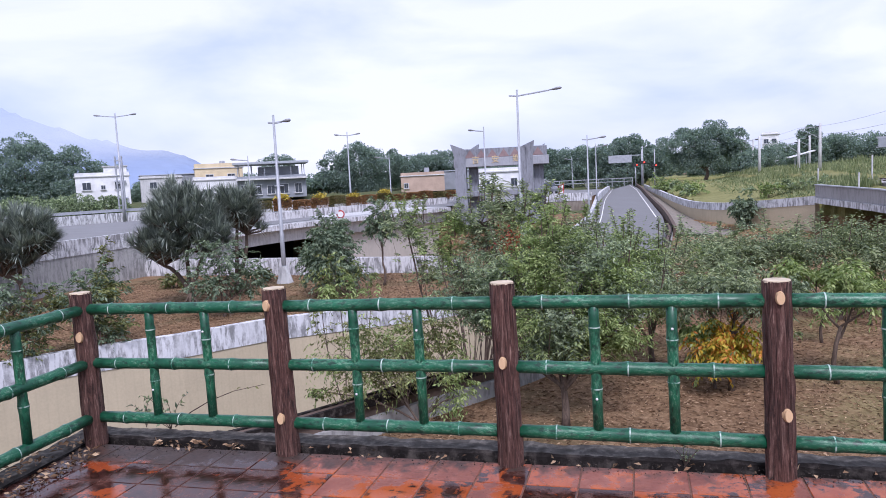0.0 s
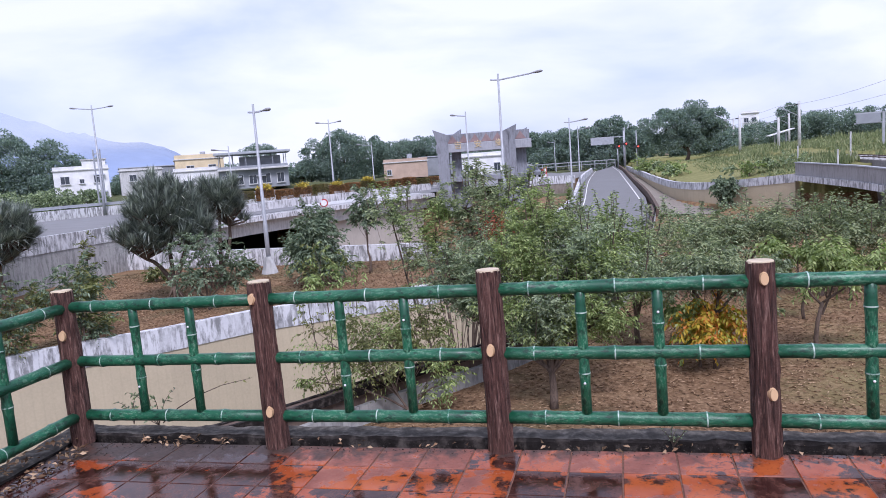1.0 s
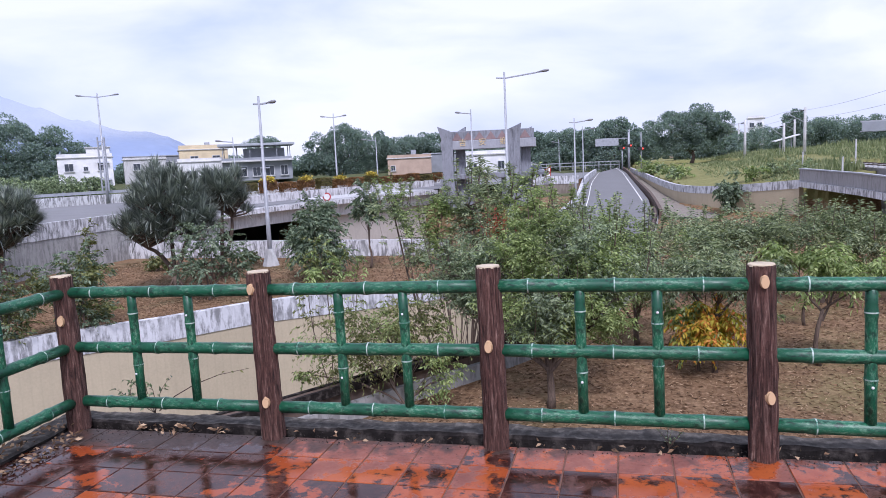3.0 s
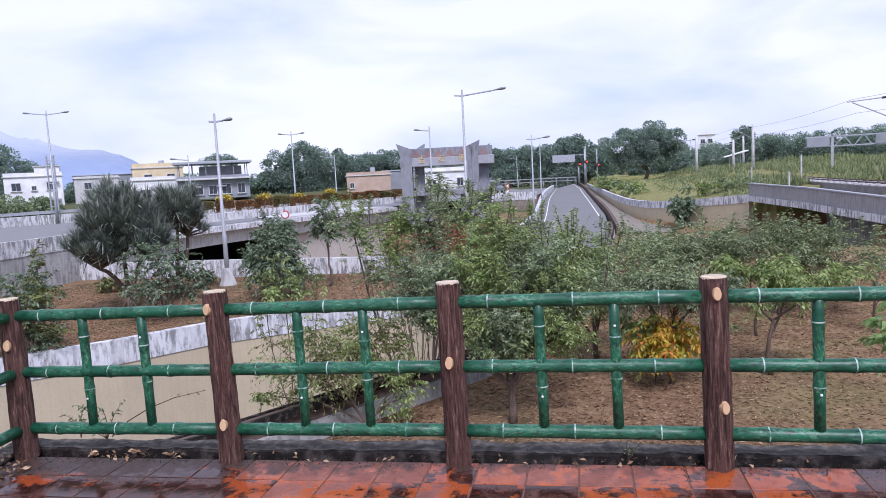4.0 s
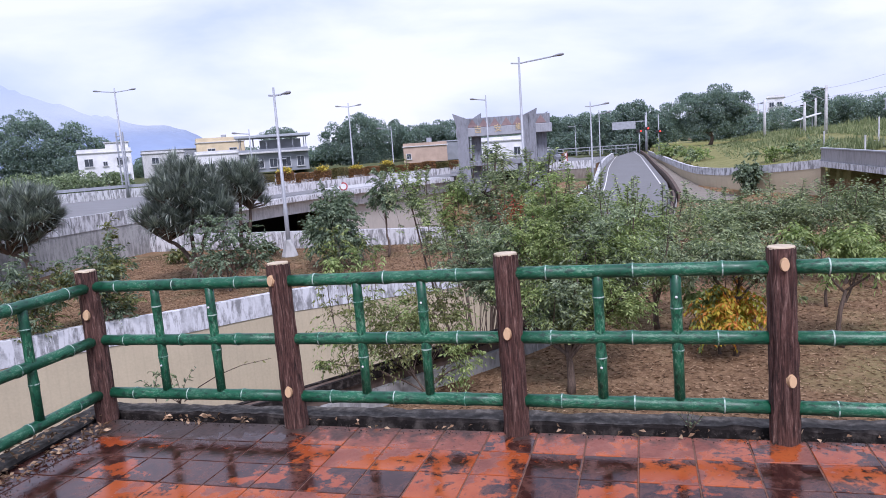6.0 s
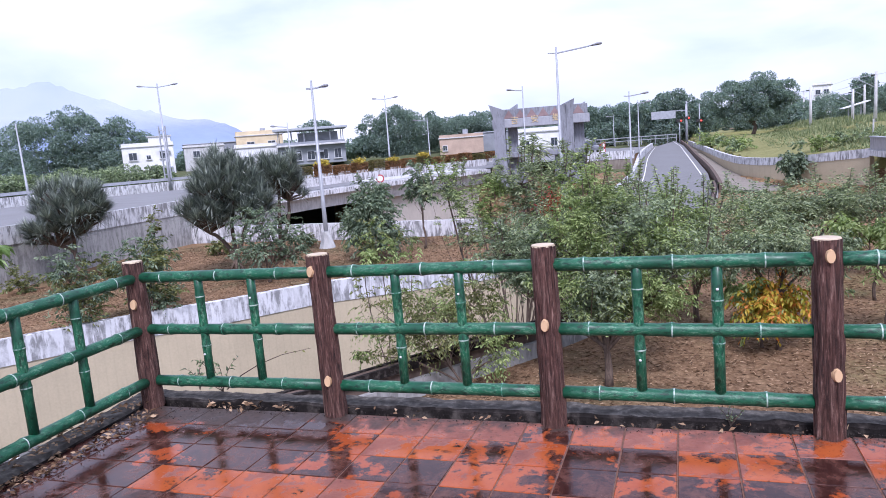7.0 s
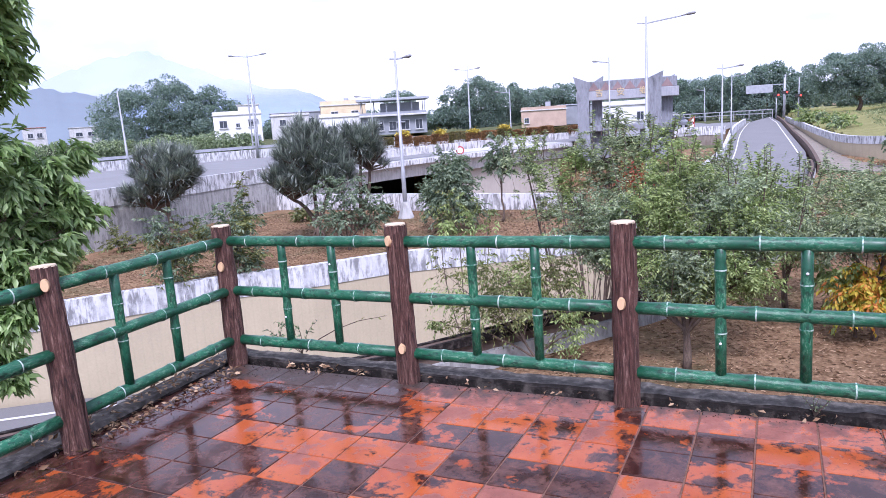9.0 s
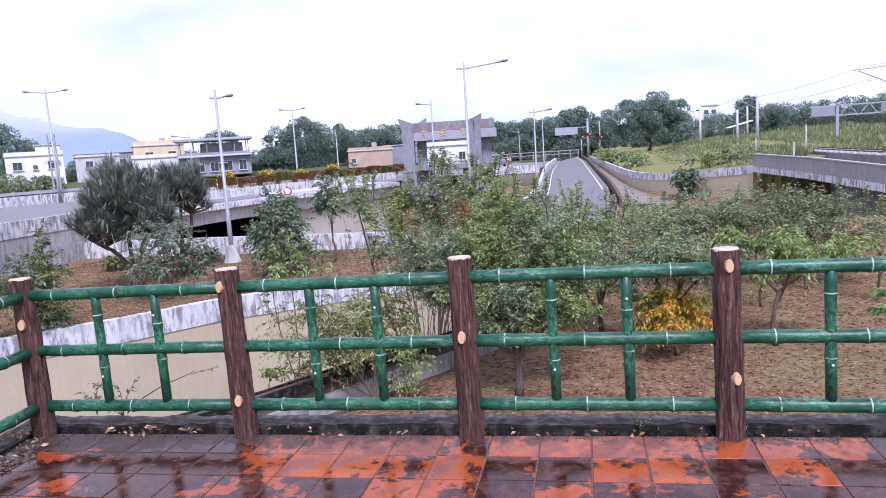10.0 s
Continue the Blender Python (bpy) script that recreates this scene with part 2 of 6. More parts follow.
# the sunken road: its walls on the island's side and on the park's side (x, y, top of the wall)
FAR_WALL = along([(-34, -9, -2.9), (-25.5, 1.5, -3.0), (-19.5, 8.8, -3.0), (-16.2, 13.3, -3.0), (-14.1, 15.5, -3.0), (-12.2, 18.1, -3.0), (-10.1, 19.75, -3.0), (-8.2, 21.2, -3.0), (-5.9, 23.6, -3.0), (-4.5, 29, -2.95), (-3.7, 45, -2.3), (-3.3, 60, -1.9), (-3.6, 80, -0.9), (-3.0, 95, -0.4)])
NEAR_WALL = along([(-18, -12, -2.4), (-9.6, 1.5, -2.4), (-5.28, 6.95, -2.4), (-3.85, 9.1, -2.4), (-1.4, 12.7, -2.4), (0.4, 17.5, -2.45), (1.5, 25, -2.55), (2.3, 40, -2.75), (2.9, 50, -2.8), (3.0, 56, -2.85)])
ROAD_L = [Vector((p.x, p.y, road_z(p.y))) for p in FAR_WALL]
# elevated road's front edge (x, y, top of its parapet)
HIGH_EDGE = along([(-34, -4, -0.4), (-29.6, 8, -0.4), (-27.6, 18.2, -0.42), (-28.0, 27, -0.5), (-26.6, 36, -0.35), (-24.0, 42.2, -0.1), (-15.9, 59.6, -0.02), (-12.5, 70, -0.2), (-9, 84, -0.35), (-6, 100, -0.4)])
# embankment wall on the far side of the branch road
EMB_WALL = along([(1.6, 102, -0.55), (2.76, 91.9, -0.85), (4.87, 70.8, -1.42), (6.3, 62.5, -1.5), (8.58, 57.4, -1.35), (12.9, 50.6, -0.75)])
RAIL_EDGE = [Vector((12.95, 50.6, 0)), Vector((15.33, 33.2, 0)), Vector((16.8, 22, 0)), Vector((20, -10, 0))]


def inside(px, py, poly):
    hit = np.zeros(px.shape, bool)
    n = len(poly)
    for i in range(n):
        x1, y1 = poly[i][0], poly[i][1]
        x2, y2 = poly[(i + 1) % n][0], poly[(i + 1) % n][1]
        if y1 == y2:
            continue
        c = ((y1 > py) != (y2 > py)) & (px < (x2 - x1) * (py - y1) / (y2 - y1) + x1)
        hit ^= c
    return hit


def pushed(line, d):
    out = []
    for i, p in enumerate(line):
        a, b = line[max(i - 1, 0)], line[min(i + 1, len(line) - 1)]
        w = Vector((b[0] - a[0], b[1] - a[1], 0)).normalized()
        out.append(Vector((p[0] - w.y * d, p[1] + w.x * d, p[2])))
    return out


def axis(lo, hi, step, reach):
    mid = np.arange(lo, hi + step, step)
    out = [step]
    while sum(out) < reach:
        out.append(out[-1] * 1.35)
    c = np.cumsum(out)
    return np.concatenate([(lo - c)[::-1], mid, mid[-1] + c])


gx, gy = np.meshgrid(axis(-56, 36, 0.45, 2600), axis(-14, 112, 0.45, 2800), indexing="ij")
wob = np.array([noise.noise(Vector((a * 0.11, b * 0.11, 3.3))) for a, b in zip(gx.ravel(), gy.ravel())]).reshape(gx.shape)
gz = np.full(gx.shape, -1.25)
# island between the roads
isl = [*pushed(HIGH_EDGE, 0.5), (-6, 130), (60, 130), (60, -60), (-34, -60)]
low = inside(gx, gy, isl)
gz[low] = (-3.25 + 0.22 * wob)[low]
# second cutting under the bridge
CUT = [(-27.0, 31.2), (-8.4, 31.2), (-6.5, 40), (-4.9, 48), (-4.0, 57.2), (-18.6, 58.5), (-22.2, 52), (-36, 58), (-42, 43), (-27.0, 36.6)]
cut = inside(gx, gy, CUT)
gz[cut] = -5.4
slope = (gy > 56.5) & (gy < 66) & (gx > -16.6) & (gx < -3.4)
gz[slope] = np.maximum(gz, np.interp(gy, [56.8, 58, 66], [-5.4, -2.7, -2.0]))[slope]
# park below the terrace and branch road
park = inside(gx, gy, [*pushed(NEAR_WALL, 0.35), (3.2, 60), (2.2, 104), *pushed(EMB_WALL, -0.6), *[(p.x + 0.6, p.y) for p in RAIL_EDGE], (20, -60), (-18, -60)])
gz[park] = (-3.05 + 0.16 * wob + np.interp(gy, [0, 30, 45, 60], [0, 0.1, -0.3, -0.6]) + np.interp(gx, [4, 14], [0.0, 0.35]) * (gy < 34))[park]
# railway embankment
emb = inside(gx, gy, [*pushed(EMB_WALL, 0.7), *[(p.x + 1.2, p.y) for p in RAIL_EDGE], (400, -60), (900, 900), (20, 900), (2, 112)])
hill = -0.35 + 0.9 * np.clip((gx - 11) / 22, 0, 1) * np.clip((gy - 52) / 25, 0, 1) + 0.25 * wob
ex, ey = gx[emb], gy[emb]
best, wz = np.full(ex.shape, 1e9), np.zeros(ex.shape)
for p in EMB_WALL:
    dd = np.hypot(ex - p.x, ey - p.y)
    near_p = dd < best
    best[near_p], wz[near_p] = dd[near_p], p.z
gz[emb] = np.where(ey > 50, np.minimum(hill[emb] + 0.4 * (best > 12), wz - 0.12 + 0.16 * np.maximum(best - 1.0, 0)), hill[emb])
# passage under the railway
gz[inside(gx, gy, [(12, 49.2), (13.2, 36.5), (44, 40), (44, 50)])] = -4.2
# sunken road bed
bed = inside(gx, gy, [*pushed(FAR_WALL, 0.75), *[(p.x, p.y) for p in [Vector((0.2, 104, 0)), Vector((1.2, 94, 0)), Vector((2.6, 74, 0))]], *pushed(NEAR_WALL, 0.15)[::-1]])
gz[bed] = (np.interp(gy, [-20, 4, 9, 15, 22, 30, 45, 56, 62, 94, 104, 130], [-4.6, -5.6, -6.1, -7.2, -7.4, -6.6, -4.5, -3.05, -2.65, -1.0, -0.5, -0.45]) - 0.3)[bed]
far = np.hypot(gx, gy) > 150
gz[far] = (-0.9 + 1.2 * wob)[far]
ny = gx.shape[1]
idx = np.arange(gx.size).reshape(gx.shape)
quads = np.stack([idx[:-1, :-1], idx[1:, :-1], idx[1:, 1:], idx[:-1, 1:]], -1).reshape(-1, 4)
gm = bpy.data.meshes.new("ground")
gm.from_pydata(np.stack([gx, gy, gz], -1).reshape(-1, 3).tolist(), [], quads.tolist())


def ground_at(x, y):
    i = int(np.clip(np.searchsorted(gx[:, 0], x) - 1, 0, gx.shape[0] - 2))
    j = int(np.clip(np.searchsorted(gy[0], y) - 1, 0, ny - 2))
    return float(gz[i:i + 2, j:j + 2].min())


def land_material():
    """Dry brown litter near by, grass on the embankment and in the distance."""
    m, nt, b = nodes_of("dry_earth_and_grass", 0.95, 0, 0.12)
    v = world_coords(nt)
    n1, n2, n3 = noise_of(nt, v, 0.25, 6, 0.6), noise_of(nt, v, 9, 8, 0.8), noise_of(nt, v, 1.3, 5, 0.6)
    straw = mix(nt, 0.6, ramp(nt, n3, [(0.3, (0.075, 0.045, 0.027)), (0.5, (0.235, 0.142, 0.08)), (0.68, (0.39, 0.26, 0.15))]),
                ramp(nt, n2, [(0.32, (0.018, 0.012, 0.008)), (0.5, (0.20, 0.122, 0.068)), (0.72, (0.56, 0.40, 0.25))]))
    grass = mix(nt, 0.5, ramp(nt, n3, [(0.3, (0.15, 0.155, 0.055)), (0.7, (0.32, 0.29, 0.13))]), ramp(nt, n2, [(0.3, (0.08, 0.10, 0.03)), (0.7, (0.29, 0.28, 0.12))]))
    g = nt.nodes.new("ShaderNodeNewGeometry")
    sep = nt.nodes.new("ShaderNodeSeparateXYZ")
    nt.links.new(g.outputs["Position"], sep.inputs[0])
    scrub = ramp(nt, n3, [(0.3, (0.05, 0.075, 0.03)), (0.7, (0.13, 0.13, 0.065))])
    grass = mix(nt, math_node(nt, "GREATER_THAN", sep.outputs[0], 1.0), scrub, grass)
    up = math_node(nt, "GREATER_THAN", sep.outputs[2], -2.2)
    patch = math_node(nt, "MULTIPLY", ramp(nt, n1, [(0.5, 0.0), (0.62, 1.0)]), 0.45)
    c = mix(nt, math_node(nt, "MAXIMUM", up, patch), straw, grass)
    nt.links.new(c, b.inputs["Base Color"])
    bump(nt, b, n2, 0.9, 0.05)
    return m


gm.materials.append(land_material())
gm.update()
ground = tagged(new("ground", gm), "dry brown littered earth with grass patches and green banks", "ground", kind="structure")

# ---- roads ----
n_road = 90
rl = resampled(pushed(FAR_WALL, -0.1), n_road)
rr = resampled(pushed(NEAR_WALL, 0.1) + [Vector((2.9, 62, 0)), Vector((2.2, 74, 0)), Vector((1.0, 94, 0)), Vector((-0.2, 104, 0))], n_road)
for p in rl + rr:
    p.z = road_z(p.y)
v, f = ribbon(rl, rr)
road = tagged(mesh_ob("road", v, f, M_asphalt), "grey asphalt road sinking between retaining walls", "road", kind="structure")
for a, lo_y, hi_y in ((0.10, -20, 13), (0.10, 58, 104), (0.90, 60, 104)):
    pair = [(l.lerp(r, a), l.lerp(r, a + 0.016)) for l, r in zip(rl, rr)]
    pair = [q for q in pair if lo_y < q[0].y < hi_y]
    v, f = ribbon([q[0] for q in pair], [q[1] for q in pair], 0.012)
    tagged(mesh_ob("road_line", v, f, M_line), "worn white edge line on the sunken road", "road line", kind="structure")
# elevated road
he = resampled(HIGH_EDGE, 60)
hb = resampled([(-75, -10, 0), (-62, 20, 0), (-50, 51, 0), (-36, 66, 0), (-25, 78, 0), (-17, 92, 0), (-10, 108, 0)], 60)
hz = [p.z - 0.85 for p in he]
v, f = ribbon([Vector((p.x, p.y, z)) for p, z in zip(pushed(he, 0.2), hz)], [Vector((p.x, p.y, -0.95)) for p in hb])
tagged(mesh_ob("road_upper", v, [g[::-1] for g in f], M_asphalt_old), "wide grey asphalt road on the raised bank", "road", kind="structure")

# ---- retaining walls ----
def two_tone(name, line, side, band, foot, body_mat, label, thick=0.4, band_mat=None, cap_label="white parapet with black rain streaks"):
    body = part(name, strip(line, side, lambda i: foot(i), -band, thick), body_mat)
    tagged(body, label, "wall", kind="structure")
    cap = part("parapet", strip(pushed(line, -0.04 * side), side, -band, 0.0, thick * 0.75), band_mat or M_white_wall, body, cap_label)
    return body


two_tone("wall_sunken_road", FAR_WALL, 1, 0.8, lambda i: road_z(FAR_WALL[i].y) - 0.3, M_beige, "beige tiled retaining wall with peeling white parapet")
two_tone("wall_park", NEAR_WALL, -1, 0.35, lambda i: road_z(NEAR_WALL[i].y) - 0.3, M_grey, "stained grey retaining wall with a dark coping", 0.3, M_rust, "dark stained coping")
wp = bpy.data.objects["wall_park"]
for off in (0.05, -0.20):
    part("coping_edge", strip(pushed(NEAR_WALL, off), -1, -0.14, 0.03, 0.07), M_kerb, wp, "dark coping edge")
iA = [p for p in HIGH_EDGE if p.y < 37.6]
iB = [p for p in HIGH_EDGE if 58.5 < p.y < 66.5]
iC = pushed([p for p in HIGH_EDGE if 45.2 < p.y < 62], 0.7)
two_tone("wall_raised_road", iA, 1, 0.85, lambda i: -5.0, M_grey, "grey stained retaining wall under a white parapet")
two_tone("wall_abutment", iB, 1, 0.85, lambda i: -5.6, M_beige, "beige retaining wall under a streaked white parapet")
tagged(part("wall_under_bridge", strip(iC, 1, lambda i: -5.6, -1.3, 0.4), M_abut), "pale beige abutment wall below the bridge deck", "wall", kind="structure")
two_tone("wall_embankment", EMB_WALL, 1, 0.62, lambda i: -4.6, M_beige, "beige retaining wall with white top below the embankment")
# low parapet on the north of the island
edge_n = along([(-29, 30.6, -2.25), (-20, 30.7, -2.25), (-8.3, 30.9, -2.35)])
tagged(part("wall_island_edge", strip(edge_n, 1, -3.4, 0, 0.3), M_white_wall), "low white parapet with dark stains along the island", "wall", kind="structure")

# ---- bridge over the second cutting ----
bridge = thing("road_bridge", Matrix.Identity(4), "pale concrete road bridge with stepped white edge beams", "bridge")
br = [p for p in HIGH_EDGE if 35.5 < p.y < 59.2]
part("deck", strip(br, 1, -1.35, -0.85, 16), M_pale, bridge)
part("edge_beam", strip(pushed(br, -0.12), 1, -0.55, 0.0, 0.35), M_white_wall, bridge, "white parapet beam with black streaks")
part("lower_beam", strip(pushed(br, -0.5), 1, -1.25, -0.9, 0.6), M_white_wall, bridge, "white lower ledge beam")
part("girder", strip(pushed(br, 0.2), 1, -2.2, -1.35, 0.5), M_pale, bridge)
# near-black closing wall: the darkness under the deck put in as colour
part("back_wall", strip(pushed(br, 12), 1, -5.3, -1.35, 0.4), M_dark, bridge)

limit = thing("speed_sign", pose(-22.1, 46.9, -0.75, 0, 0, 25), "round white speed sign with a red rim on the bridge edge", "sign")
for nm, r, y, mt in (("rim", 0.33, 0.0, plain("sign_rim_red", (0.42, 0.05, 0.05), 0.5)), ("face", 0.23, -0.03, M_white)):
    bm = bmesh.new()
    bmesh.ops.create_cone(bm, cap_ends=True, segments=24, radius1=r, radius2=r, depth=0.03)
    bm.transform(Matrix.Translation((0, y - 0.62, 0.1)) @ Matrix.Rotation(radians(90), 4, "X"))
    part(nm, bm, mt, limit)
part("bracket", box(0.08, 0.6, 0.08, 0, -0.3, 0.06), M_galv, limit)

# kerb ledge and bank beside the ramp
led = along([(3.35, 52, -2.75), (3.25, 58, -2.45), (2.9, 66, -2.0), (2.1, 78, -1.45), (1.25, 92, -0.75), (0.4, 103, -0.35)])
tagged(part("wall_ledge", strip(led, -1, -1.2, 0.0, 0.25), M_rust), "dark stained kerb ledge beside the ramp", "wall", kind="structure")
M_bank = concrete("dusty_bank", (0.27, 0.24, 0.20), 0.5, (0.12, 0.10, 0.08))
bank_a = resampled(pushed(led, -0.2), 30)
bank_b = resampled([(9.6, 52.5, -3.7), (8.4, 57.2, -3.6), (6.2, 62.3, -3.3), (4.8, 70.7, -2.8), (2.72, 91.8, -1.7), (1.6, 102, -1.1)], 30)
v, f = ribbon([Vector((p.x, p.y, p.z - 0.55)) for p in bank_a], bank_b)
tagged(mesh_ob("bank", v, f, M_bank), "bare brown bank between ramp and wall", "bank", kind="structure")

# ---- railway bridge ----
rb = [Vector((12.95, 50.8, 0.0)), Vector((14.2, 41.8, -0.12)), Vector((15.33, 33.2, -0.4)), Vector((16.4, 25, -0.55))]
M_girder = concrete("grey_girder_paint", (0.34, 0.335, 0.335), 0.25, (0.05, 0.05, 0.05))
rail_bridge = thing("railway_bridge", Matrix.Identity(4), "grey steel railway girder on a white concrete ledge", "bridge")
part("girder", strip(pushed(rb, 0.0), 1, -0.85, 0.0, 0.12), M_girder, rail_bridge, "grey side girder")
part("top_flange", strip(pushed(rb, -0.08), 1, 0.0, 0.07, 0.3), M_galv, rail_bridge)
part("ledge", strip(pushed(rb, -0.15), 1, -1.25, -0.86, 8), M_white_wall, rail_bridge)
# added wall that shuts the passage, so the space under the deck falls dark
part("abutment", strip(pushed(rb, 4.5), 1, -4.6, -1.25, 0.5), M_grey, rail_bridge, "grey closing wall added deep under the deck")

# ---- terrace ----
terrace_body = part("terrace_base", box(13.2, 11.0, 3.6, 3.4, -5.4, -3.66), M_grey)
terrace_body.matrix_world = TERRACE
tagged(terrace_body, "grey concrete base of the terrace", "terrace", kind="structure")
# ---- terrace railing: cast-concrete logs and bamboo ----
def bark_material():
    m, nt, b = nodes_of("brown_log_paint", 0.55, 0, 0.4)
    v = coords(nt, "Object", (48, 48, 3.6))
    ridges = noise_of(nt, v, 1.0, 8, 0.75, 1.2)
    wear = noise_of(nt, coords(nt, "Object"), 5, 5, 0.6)
    c = ramp(nt, ridges, [(0.34, (0.008, 0.004, 0.003)), (0.44, (0.055, 0.024, 0.019)), (0.55, (0.145, 0.07, 0.055)), (0.66, (0.36, 0.235, 0.19))])
    c = mix(nt, 1.0, c, ramp(nt, wear, [(0.3, 0.65), (0.7, 1.15)]), "MULTIPLY")
    nt.links.new(c, b.inputs["Base Color"])
    bump(nt, b, ridges, 1.0, 0.02)
    return m


def bamboo_material():
    m, nt, b = nodes_of("green_bamboo_paint", 0.4, 0, 0.45)
    o = coords(nt, "Object")
    n1, n2 = noise_of(nt, o, 3.5, 4), noise_of(nt, coords(nt, "Object", (0.4, 1, 1)), 70, 8, 0.8)
    c = ramp(nt, n1, [(0.3, (0.004, 0.055, 0.028)), (0.7, (0.010, 0.125, 0.060))])
    worn = ramp(nt, n2, [(0.51, 0.0), (0.57, 1.0)])
    patch = math_node(nt, "MULTIPLY", worn, ramp(nt, n1, [(0.40, 0.0), (0.60, 0.5)]))
    c = mix(nt, patch, c, (0.22, 0.37, 0.25))
    n3 = noise_of(nt, coords(nt, "Object", (0.5, 1, 1)), 34, 6, 0.7)
    c = mix(nt, ramp(nt, n3, [(0.53, 0.0), (0.61, 0.8)]), c, (0.004, 0.022, 0.014))
    nt.links.new(c, b.inputs["Base Color"])
    nt.links.new(ramp(nt, n2, [(0.35, 0.28), (0.7, 0.6)]), b.inputs["Roughness"])
    bump(nt, b, n2, 0.25, 0.003)
    return m


def cut_wood_material():
    m, nt, b = nodes_of("cut_wood_paint", 0.6)
    w = nt.nodes.new("ShaderNodeTexWave")
    w.wave_type, w.rings_direction = "RINGS", "Z"
    w.inputs["Scale"].default_value = 28
    w.inputs["Distortion"].default_value = 1.5
    nt.links.new(coords(nt, "Object"), w.inputs["Vector"])
    c = ramp(nt, w.outputs[0], [(0.0, (0.42, 0.24, 0.12)), (0.5, (0.62, 0.42, 0.24))])
    nt.links.new(c, b.inputs["Base Color"])
    return m


M_bark, M_bamboo, M_cut = bark_material(), bamboo_material(), cut_wood_material()
M_top = plain("pale_cut_top", (0.56, 0.46, 0.32), 0.6, 0, 0.3, 12)
def ring_material():
    m, nt, b = nodes_of("worn_node_ring", 0.5)
    n = noise_of(nt, world_coords(nt), 26, 4, 0.6)
    nt.links.new(ramp(nt, n, [(0.40, (0.02, 0.14, 0.08)), (0.50, (0.30, 0.42, 0.36)), (0.7, (0.55, 0.60, 0.55))]), b.inputs["Base Color"])
    return m


M_ring = ring_material()
def railing_post(x, y, knots, turn=0.0, lean=0.0, radius=0.072, POST_H=1.135):
    post = thing("railing_post", TERRACE @ pose(x, y, 0, 0, lean, turn), "brown concrete railing post shaped like a sawn log", "post", "railing posts")
    verts, faces = [], []
    rings, sides = 30, 60
    for i in range(rings):
        h = POST_H * i / (rings - 1)
        for k in range(sides):
            a = 2 * math.pi * k / sides
            r = radius * (1.0 + 0.10 * (1 - i / (rings - 1)) ** 2)
            q = Vector((math.cos(a) * 2.6 + x * 3, math.sin(a) * 2.6 + y * 3, h * 1.7))
            r += 0.006 * noise.noise(q * 2.2) + 0.010 * noise.noise(Vector((math.cos(a) * 10 + x, math.sin(a) * 10, h * 3.2 + y))) + 0.005 * noise.noise(Vector((math.cos(a) * 4 + x, math.sin(a) * 4, h * 9 + y))) + 0.004 * noise.noise(q * 0.7)
            verts.append((r * math.cos(a), r * math.sin(a), h))
    for i in range(rings - 1):
        for k in range(sides):
            j = (k + 1) % sides
            faces.append((i * sides + k, i * sides + j, (i + 1) * sides + j, (i + 1) * sides + k))
    mesh_ob("log", verts, faces, M_bark, post, smooth=True)
    bm = bmesh.new()
    bmesh.ops.create_cone(bm, cap_ends=True, segments=28, radius1=radius * 1.01, radius2=radius * 0.95, depth=0.012)
    bmesh.ops.translate(bm, vec=(0, 0, POST_H), verts=bm.verts)
    part("sawn_top", bm, M_top, post, "pale sawn top")
    for ang, z in knots:
        bm = bmesh.new()
        bmesh.ops.create_cone(bm, cap_ends=True, segments=20, radius1=0.034, radius2=0.027, depth=0.035)
        bmesh.ops.scale(bm, vec=(0.78, 1.25, 1), verts=bm.verts)
        a = radians(ang)
        m = Matrix.Translation((math.sin(a) * (radius + 0.006), -math.cos(a) * (radius + 0.006), z)) @ pose(0, 0, 0, 90, 0, ang)
        bm.transform(m)
        part("knot", bm, M_cut, post, "pale cut branch knot")
    return post


def bamboo(name, length, radius, nodes, parent, m):
    """A bamboo cane along local x from 0, swelling at each node."""
    xs = sorted({0.0, length, *[min(max(n + d, 0), length) for n in nodes for d in (-0.05, -0.018, -0.006, 0.006, 0.018, 0.05)]})
    radii = []
    for x in xs:
        near = min((abs(x - n) for n in nodes), default=1)
        radii.append(radius * (1.14 if near < 0.008 else 1.07 if near < 0.02 else 1.0))
    v, f = tube([(x, 0, 0) for x in xs], radii, 14)
    ob = mesh_ob(name, v, f, M_bamboo, parent, smooth=True)
    ob.matrix_local = m
    for n in nodes:
        v, f = tube([(n - 0.006, 0, 0), (n - 0.003, 0, 0), (n + 0.003, 0, 0), (n + 0.006, 0, 0)], [radius * 1.12, radius * 1.15, radius * 1.15, radius * 1.12], 14)
        mesh_ob("node_ring", v, f, M_ring, ob, "pale worn ring", smooth=True)
    return ob


